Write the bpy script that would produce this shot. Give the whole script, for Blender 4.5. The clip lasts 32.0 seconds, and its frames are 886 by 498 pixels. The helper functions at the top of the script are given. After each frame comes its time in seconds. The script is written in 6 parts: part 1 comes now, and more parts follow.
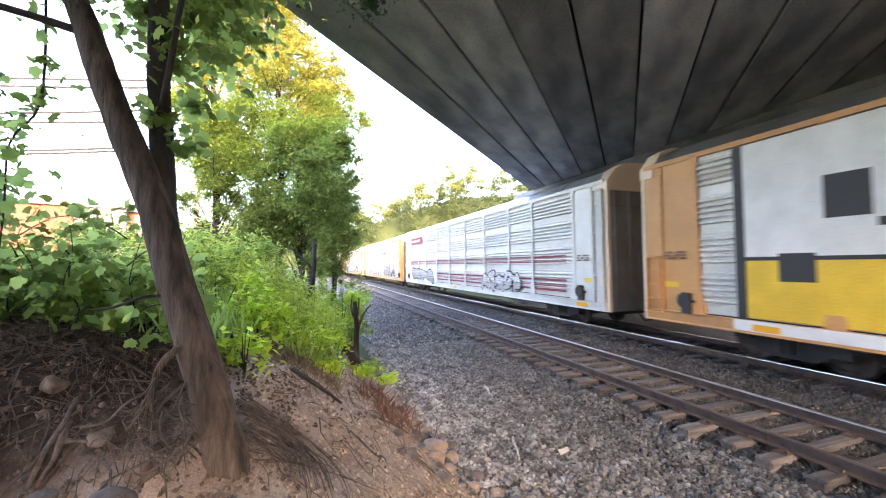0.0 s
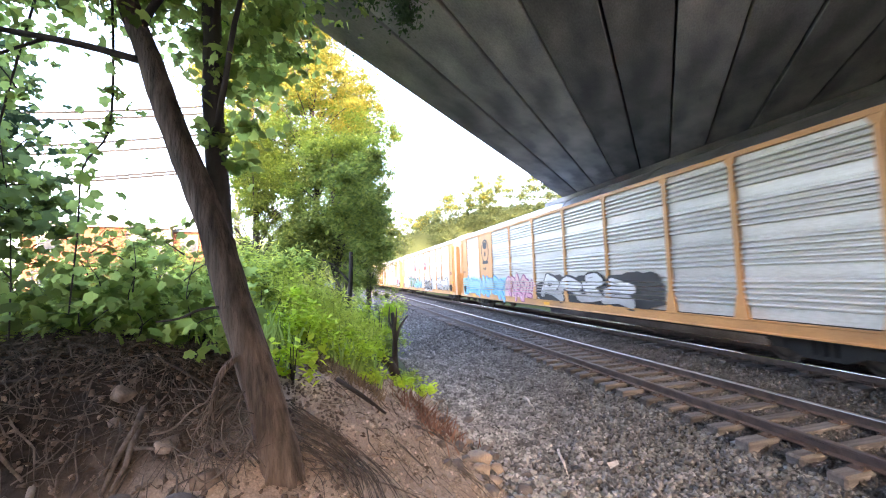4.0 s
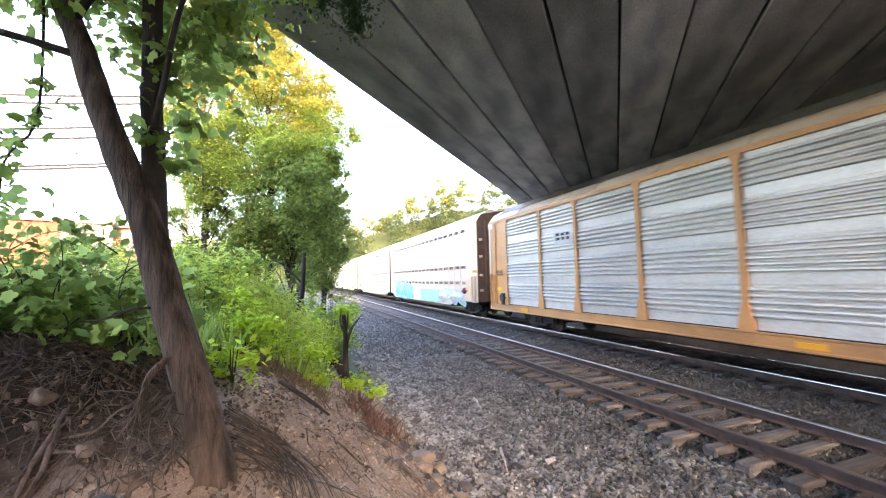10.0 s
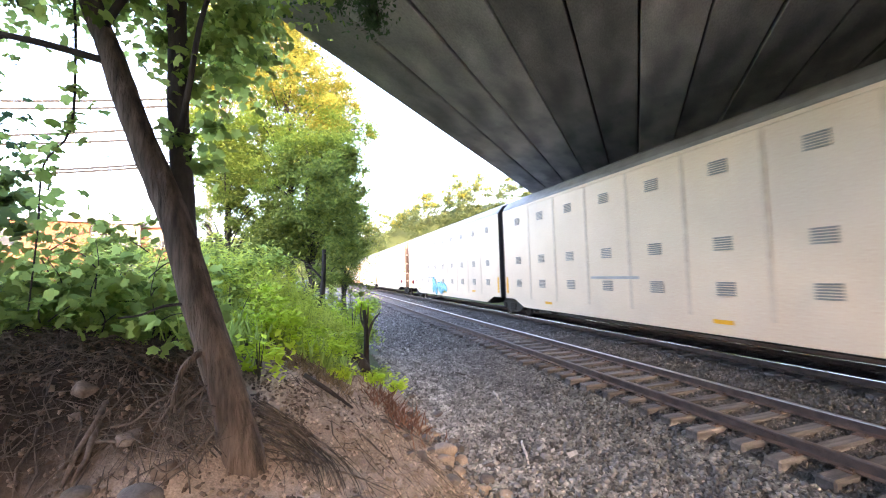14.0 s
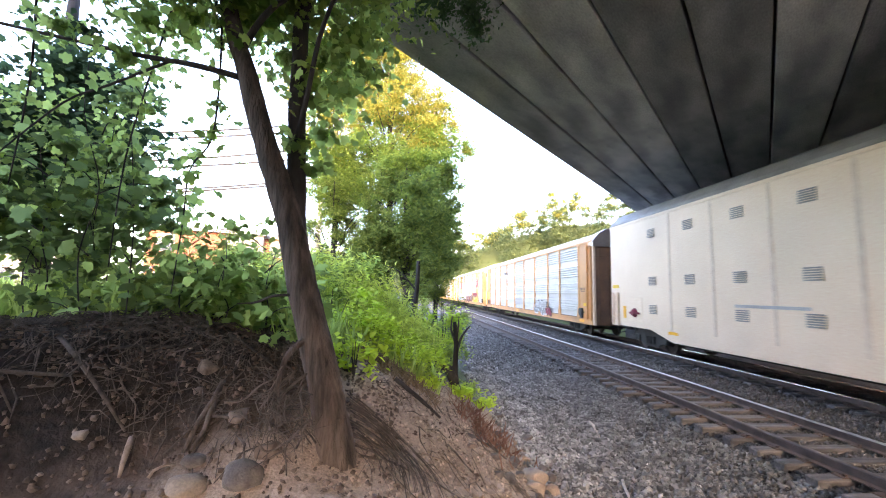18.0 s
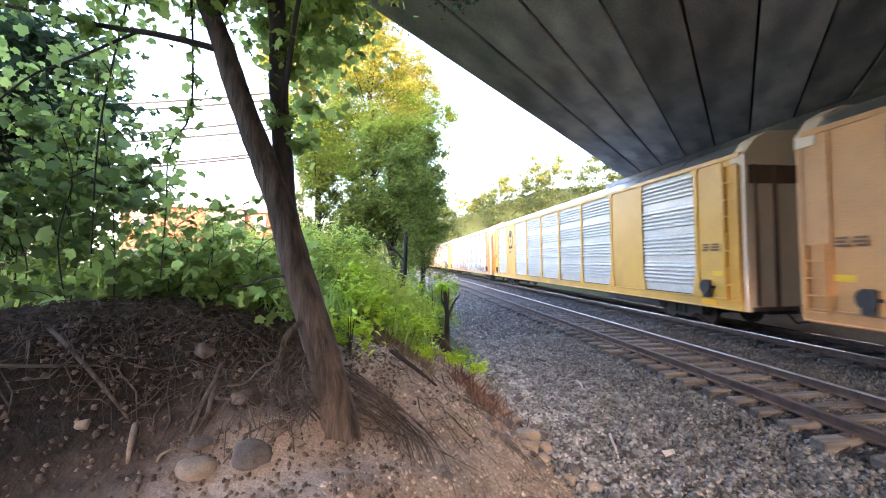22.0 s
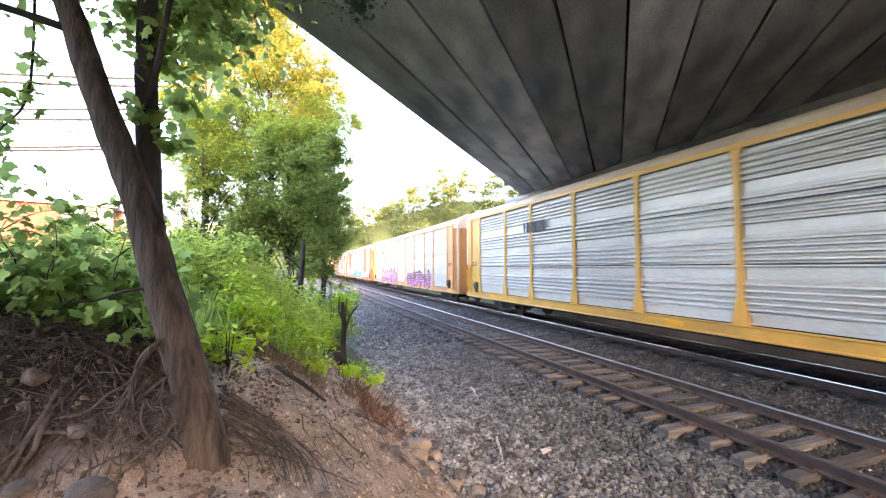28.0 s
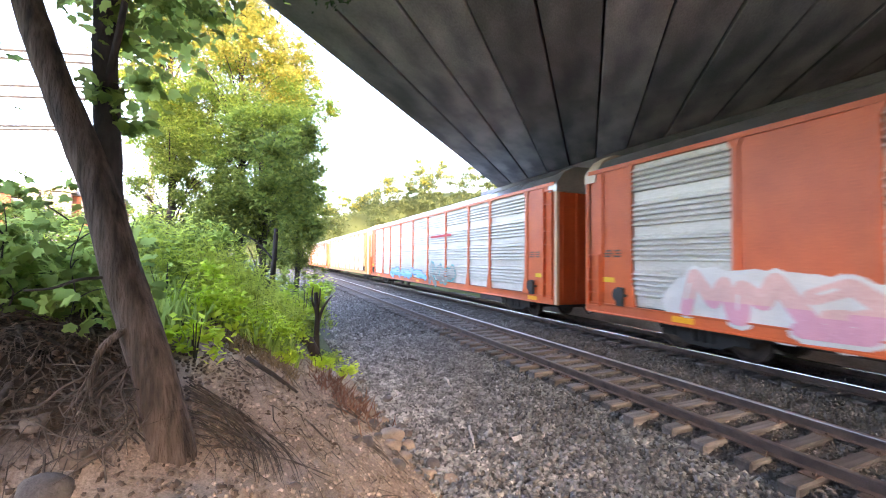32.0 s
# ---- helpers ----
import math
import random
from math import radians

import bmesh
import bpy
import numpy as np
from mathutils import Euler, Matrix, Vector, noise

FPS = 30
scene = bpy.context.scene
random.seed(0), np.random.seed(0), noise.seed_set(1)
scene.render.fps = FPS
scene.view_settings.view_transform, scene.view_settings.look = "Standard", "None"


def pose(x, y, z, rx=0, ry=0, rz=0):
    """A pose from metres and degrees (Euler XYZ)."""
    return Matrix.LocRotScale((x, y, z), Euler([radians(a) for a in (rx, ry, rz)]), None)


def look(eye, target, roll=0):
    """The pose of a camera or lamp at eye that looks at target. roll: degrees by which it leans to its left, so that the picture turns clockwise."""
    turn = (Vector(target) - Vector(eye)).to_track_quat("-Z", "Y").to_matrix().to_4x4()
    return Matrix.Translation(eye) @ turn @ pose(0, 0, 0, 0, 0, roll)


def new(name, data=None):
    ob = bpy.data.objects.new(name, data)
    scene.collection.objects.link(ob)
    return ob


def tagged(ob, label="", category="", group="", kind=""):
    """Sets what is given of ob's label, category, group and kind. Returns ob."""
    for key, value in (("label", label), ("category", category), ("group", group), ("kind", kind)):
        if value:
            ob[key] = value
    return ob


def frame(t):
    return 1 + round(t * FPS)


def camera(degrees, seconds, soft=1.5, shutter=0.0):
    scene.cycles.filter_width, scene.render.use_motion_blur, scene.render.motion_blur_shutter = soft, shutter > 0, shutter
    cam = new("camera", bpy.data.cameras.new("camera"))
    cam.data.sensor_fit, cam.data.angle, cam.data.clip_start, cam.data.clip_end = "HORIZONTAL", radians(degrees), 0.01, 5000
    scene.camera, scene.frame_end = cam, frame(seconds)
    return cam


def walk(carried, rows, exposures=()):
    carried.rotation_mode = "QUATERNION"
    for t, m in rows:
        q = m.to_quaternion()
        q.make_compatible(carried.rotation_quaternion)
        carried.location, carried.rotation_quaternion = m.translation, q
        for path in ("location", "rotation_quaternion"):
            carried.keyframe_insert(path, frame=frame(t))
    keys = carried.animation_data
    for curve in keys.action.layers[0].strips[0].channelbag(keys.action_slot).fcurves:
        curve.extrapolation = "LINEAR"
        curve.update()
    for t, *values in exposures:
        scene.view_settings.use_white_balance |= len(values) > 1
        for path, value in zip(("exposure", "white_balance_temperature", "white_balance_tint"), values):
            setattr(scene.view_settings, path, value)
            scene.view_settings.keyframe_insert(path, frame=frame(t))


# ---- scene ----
cam = camera(94.6, 32.0, soft=1.1, shutter=0.22)
PATH = [
    (0, (-1.363, 0.009, 2.605), (-0.719, 1.901, 2.68), -0.7),
    (1, (-1.38, 0.043, 2.56), (-0.786, 1.95, 2.66), -0.3),
    (2, (-1.423, 0.048, 2.576), (-0.88, 1.969, 2.689), -0.6),
    (2.5, (-1.443, 0.031, 2.575), (-0.953, 1.966, 2.705), -1.1),
    (4.5, (-1.478, 0.055, 2.586), (-0.963, 1.983, 2.721), -2.4),
    (5, (-1.43, 0.001, 2.596), (-0.903, 1.924, 2.753), -2.6),
    (5.5, (-1.377, -0.059, 2.593), (-0.826, 1.856, 2.763), -2.7),
    (6, (-1.347, -0.092, 2.587), (-0.782, 1.819, 2.757), -2.7),
    (7, (-1.325, -0.143, 2.567), (-0.721, 1.757, 2.715), -2.6),
    (8, (-1.321, -0.148, 2.584), (-0.689, 1.743, 2.741), -2.1),
    (9, (-1.338, -0.151, 2.591), (-0.685, 1.733, 2.746), -1.9),
    (10, (-1.345, -0.142, 2.582), (-0.66, 1.732, 2.723), -1.2),
    (11, (-1.348, -0.173, 2.582), (-0.629, 1.685, 2.759), -1.0),
    (12, (-1.349, -0.185, 2.584), (-0.668, 1.688, 2.755), -1.4),
    (13, (-1.363, -0.165, 2.581), (-0.724, 1.726, 2.71), -1.4),
    (13.5, (-1.367, -0.158, 2.581), (-0.75, 1.741, 2.703), -1.7),
    (15.5, (-1.38, -0.103, 2.577), (-0.888, 1.832, 2.695), -0.9),
    (16, (-1.35, -0.037, 2.504), (-1.03, 1.93, 2.68), 0.8),
    (16.5, (-1.324, -0.039, 2.451), (-1.102, 1.938, 2.656), 1.7),
    (17, (-1.342, -0.021, 2.451), (-1.166, 1.959, 2.667), 1.6),
    (18, (-1.376, -0.02, 2.46), (-1.209, 1.962, 2.673), 1.2),
    (19, (-1.367, -0.029, 2.446), (-1.212, 1.955, 2.649), 0.6),
    (20, (-1.379, -0.016, 2.455), (-1.237, 1.971, 2.636), 0.7),
    (21, (-1.396, -0.003, 2.462), (-1.254, 1.987, 2.599), 0.2),
    (21.5, (-1.411, -0.003, 2.491), (-1.228, 1.987, 2.57), -0.4),
    (22, (-1.457, -0.007, 2.524), (-1.213, 1.977, 2.577), -0.9),
    (23, (-1.442, -0.072, 2.526), (-1.117, 1.9, 2.588), -1.3),
    (23.5, (-1.463, -0.054, 2.549), (-1.103, 1.911, 2.648), -1.5),
    (24, (-1.423, -0.076, 2.556), (-1.038, 1.883, 2.686), -1.6),
    (25, (-1.37, -0.071, 2.559), (-0.863, 1.862, 2.635), -1.7),
    (25.5, (-1.337, -0.05, 2.55), (-0.741, 1.859, 2.608), -1.3),
    (27.5, (-1.301, -0.095, 2.562), (-0.605, 1.778, 2.633), -0.1),
    (28, (-1.311, -0.097, 2.561), (-0.63, 1.78, 2.654), -0.1),
    (29, (-1.304, -0.1, 2.574), (-0.57, 1.755, 2.71), -0.6),
    (30, (-1.313, -0.105, 2.581), (-0.578, 1.749, 2.729), -0.8),
    (31, (-1.293, -0.115, 2.569), (-0.551, 1.74, 2.659), 0.2),
    (32, (-1.296, -0.094, 2.557), (-0.506, 1.743, 2.608), 0.5),
]
walk(cam, [(t, look(eye, target, roll)) for t, eye, target, roll in PATH], exposures=((0, 4.42, 7300, 29), (13, 4.42, 7300, 29), (17, 4.24, 7100, 28), (25, 4.24, 7100, 29), (28, 4.42, 7300, 29), (32, 4.42, 7300, 29)))

# ---- world, sun, exposure ----
world = bpy.data.worlds.new("sky")
scene.world = world
world.use_nodes = True
wn, wl = world.node_tree.nodes, world.node_tree.links
sky = wn.new("ShaderNodeTexSky")
sky.sky_type, sky.sun_disc = "NISHITA", False
SUN_UP, SUN_AZ = 14, 182  # degrees above the horizon; to the right of the tracks' way
sky.sun_elevation, sky.sun_rotation = radians(SUN_UP), radians(SUN_AZ)
sky.air_density, sky.dust_density, sky.ozone_density = 1.0, 2.5, 2.0
wl.new(sky.outputs[0], wn["Background"].inputs[0])
wn["Background"].inputs[1].default_value = 0.15
sun = new("sun", bpy.data.lights.new("sun", "SUN"))
sun.data.energy, sun.data.angle, sun.data.color = 0.5, radians(12), (1.0, 0.8, 0.58)
sun.matrix_world = look((0, 0, 0), (-math.sin(radians(SUN_AZ)), -math.cos(radians(SUN_AZ)), -math.tan(radians(SUN_UP))))
scene.view_settings.exposure = 4.3


# ---- materials ----
def mat(name, a, b=None, rough=0.8, metal=0.0, scale=6.0, fine=60.0, bump=0.3, dist=0.01, island=0.0, rand=0.0, stretch=(1, 1, 1), dirt=None, dirt_amount=0.0):
    """Two-tone procedural surface: large stains, fine grain, bump, and variation per piece."""
    m = bpy.data.materials.new(name)
    m.use_nodes = True
    n, l = m.node_tree.nodes, m.node_tree.links
    p = n["Principled BSDF"]
    p.inputs["Roughness"].default_value, p.inputs["Metallic"].default_value = rough, metal
    b = b or tuple(c * 0.7 for c in a)
    tc = n.new("ShaderNodeTexCoord")
    mp = n.new("ShaderNodeMapping")
    mp.inputs["Scale"].default_value = stretch
    l.new(tc.outputs["Object"], mp.inputs[0])
    n1, n2 = n.new("ShaderNodeTexNoise"), n.new("ShaderNodeTexNoise")
    n1.inputs["Scale"].default_value, n1.inputs["Detail"].default_value = scale, 6
    n2.inputs["Scale"].default_value, n2.inputs["Detail"].default_value = fine, 4
    l.new(mp.outputs[0], n1.inputs[0]), l.new(mp.outputs[0], n2.inputs[0])
    r = n.new("ShaderNodeValToRGB")
    r.color_ramp.elements[0].position, r.color_ramp.elements[1].position = 0.35, 0.65
    r.color_ramp.elements[0].color, r.color_ramp.elements[1].color = (*a, 1), (*b, 1)
    l.new(n1.outputs[0], r.inputs[0])
    mix = n.new("ShaderNodeMixRGB")
    mix.blend_type, mix.inputs[0].default_value = "OVERLAY", 0.45
    l.new(r.outputs[0], mix.inputs[1]), l.new(n2.outputs[0], mix.inputs[2])
    out = mix.outputs[0]
    if dirt:
        n3 = n.new("ShaderNodeTexNoise")
        n3.inputs["Scale"].default_value, n3.inputs["Detail"].default_value = scale * 0.35, 8
        l.new(mp.outputs[0], n3.inputs[0])
        r3 = n.new("ShaderNodeValToRGB")
        r3.color_ramp.elements[0].position, r3.color_ramp.elements[1].position = 0.5, 0.68
        r3.color_ramp.elements[1].color = (dirt_amount,) * 3 + (1,)
        l.new(n3.outputs[0], r3.inputs[0])
        md = n.new("ShaderNodeMixRGB")
        md.inputs[2].default_value = (*dirt, 1)
        l.new(r3.outputs[0], md.inputs[0]), l.new(out, md.inputs[1])
        out = md.outputs[0]
    if island or rand:
        src = n.new("ShaderNodeNewGeometry").outputs["Random Per Island"] if island else n.new("ShaderNodeObjectInfo").outputs["Random"]
        k = island or rand
        mr = n.new("ShaderNodeMapRange")
        mr.inputs["To Min"].default_value, mr.inputs["To Max"].default_value = 1 - k, 1 + k
        l.new(src, mr.inputs[0])
        mm = n.new("ShaderNodeMixRGB")
        mm.blend_type, mm.inputs[0].default_value = "MULTIPLY", 1
        l.new(out, mm.inputs[1]), l.new(mr.outputs[0], mm.inputs[2])
        out = mm.outputs[0]
    l.new(out, p.inputs["Base Color"])
    if bump:
        bp = n.new("ShaderNodeBump")
        bp.inputs["Strength"].default_value, bp.inputs["Distance"].default_value = bump, dist
        l.new(n2.outputs[0], bp.inputs["Height"]), l.new(bp.outputs[0], p.inputs["Normal"])
    return m


def leaf_mat(name, a, b, trans=0.45, through_=1.5):
    """Leaf: diffuse and translucent, tone varied leaf by leaf."""
    m = bpy.data.materials.new(name)
    m.use_nodes = True
    n, l = m.node_tree.nodes, m.node_tree.links
    g = n.new("ShaderNodeNewGeometry")
    r = n.new("ShaderNodeValToRGB")
    r.color_ramp.elements[0].color, r.color_ramp.elements[1].color = (*a, 1), (*b, 1)
    l.new(g.outputs["Random Per Island"], r.inputs[0])
    p, t, mx = n["Principled BSDF"], n.new("ShaderNodeBsdfTranslucent"), n.new("ShaderNodeMixShader")
    p.inputs["Roughness"].default_value = 0.7
    p.inputs["Specular IOR Level"].default_value = 0.15
    l.new(r.outputs[0], p.inputs["Base Color"])
    hs = n.new("ShaderNodeHueSaturation")
    hs.inputs["Saturation"].default_value, hs.inputs["Value"].default_value = 1.0, through_
    l.new(r.outputs[0], hs.inputs["Color"]), l.new(hs.outputs[0], t.inputs[0])
    mx.inputs[0].default_value = trans
    l.new(p.outputs[0], mx.inputs[1]), l.new(t.outputs[0], mx.inputs[2])
    l.new(mx.outputs[0], n["Material Output"].inputs[0])
    return m


def ground_mat():
    """Ballast grit by the tracks, bare earth on the bank, leaf litter and weeds further off."""
    m = bpy.data.materials.new("ground")
    m.use_nodes = True
    n, l = m.node_tree.nodes, m.node_tree.links
    p = n["Principled BSDF"]
    p.inputs["Roughness"].default_value = 0.95
    g = n.new("ShaderNodeNewGeometry")
    sx = n.new("ShaderNodeSeparateXYZ")
    l.new(g.outputs["Position"], sx.inputs[0])

    def tex(scale, detail=6):
        t = n.new("ShaderNodeTexNoise")
        t.inputs["Scale"].default_value, t.inputs["Detail"].default_value = scale, detail
        l.new(g.outputs["Position"], t.inputs[0])
        return t.outputs[0]

    def ramp(src, p0, c0, p1, c1):
        r = n.new("ShaderNodeValToRGB")
        r.color_ramp.elements[0].position, r.color_ramp.elements[1].position = p0, p1
        r.color_ramp.elements[0].color, r.color_ramp.elements[1].color = (*c0, 1), (*c1, 1)
        l.new(src, r.inputs[0])
        return r.outputs[0]

    def blend(f, a, b):
        x = n.new("ShaderNodeMixRGB")
        l.new(f, x.inputs[0]), l.new(a, x.inputs[1]), l.new(b, x.inputs[2])
        return x.outputs[0]

    def edge(src, at, soft, wob):
        a = n.new("ShaderNodeMath")
        a.operation = "MULTIPLY_ADD"
        l.new(tex(1.7, 8), a.inputs[0])
        a.inputs[1].default_value = wob
        l.new(src, a.inputs[2])
        r = n.new("ShaderNodeMapRange")
        r.inputs["From Min"].default_value, r.inputs["From Max"].default_value = at - soft + wob / 2, at + soft + wob / 2
        l.new(a.outputs[0], r.inputs[0])
        return r.outputs[0]

    vor = n.new("ShaderNodeTexVoronoi")
    vor.inputs["Scale"].default_value = 20
    l.new(g.outputs["Position"], vor.inputs[0])
    grit = blend(tex(3), ramp(vor.outputs["Color"], 0.0, (0.03, 0.029, 0.027), 1.0, (0.13, 0.126, 0.118)), ramp(tex(40), 0.3, (0.035, 0.034, 0.031), 0.7, (0.1, 0.097, 0.09)))
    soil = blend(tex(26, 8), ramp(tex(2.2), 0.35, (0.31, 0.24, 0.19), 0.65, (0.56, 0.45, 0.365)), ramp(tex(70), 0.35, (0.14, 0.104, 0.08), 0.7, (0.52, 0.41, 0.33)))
    weeds = ramp(tex(8), 0.3, (0.03, 0.045, 0.015), 0.7, (0.08, 0.12, 0.03))
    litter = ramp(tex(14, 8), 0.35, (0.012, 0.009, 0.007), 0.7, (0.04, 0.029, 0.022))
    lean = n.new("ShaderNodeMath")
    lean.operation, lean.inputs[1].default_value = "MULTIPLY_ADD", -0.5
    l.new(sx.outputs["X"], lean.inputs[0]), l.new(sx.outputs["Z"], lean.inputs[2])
    # shade on the left bank, put into a darker soil tone
    shade_soil = ramp(tex(9, 8), 0.35, (0.05, 0.037, 0.029), 0.7, (0.13, 0.096, 0.075))
    soil = blend(edge(lean.outputs[0], 2.62, 0.15, 0.4), soil, shade_soil)
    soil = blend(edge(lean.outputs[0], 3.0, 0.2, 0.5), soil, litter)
    far = n.new("ShaderNodeMath")
    far.operation = "SUBTRACT"
    l.new(sx.outputs["Y"], far.inputs[0]), l.new(sx.outputs["X"], far.inputs[1])
    soil = blend(edge(far.outputs[0], 9.5, 1.0, 2.0), soil, weeds)
    beyond = blend(edge(sx.outputs["X"], 14.0, 0.6, 1.0), blend(edge(sx.outputs["X"], 4.1, 0.5, 0.8), grit, ramp(tex(40), 0.3, (0.03, 0.027, 0.026), 0.7, (0.095, 0.085, 0.08))), weeds)
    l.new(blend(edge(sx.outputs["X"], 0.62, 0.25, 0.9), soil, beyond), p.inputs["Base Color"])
    bp = n.new("ShaderNodeBump")
    bp.inputs["Strength"].default_value, bp.inputs["Distance"].default_value = 0.7, 0.03
    l.new(tex(30, 8), bp.inputs["Height"]), l.new(bp.outputs[0], p.inputs["Normal"])
    return m


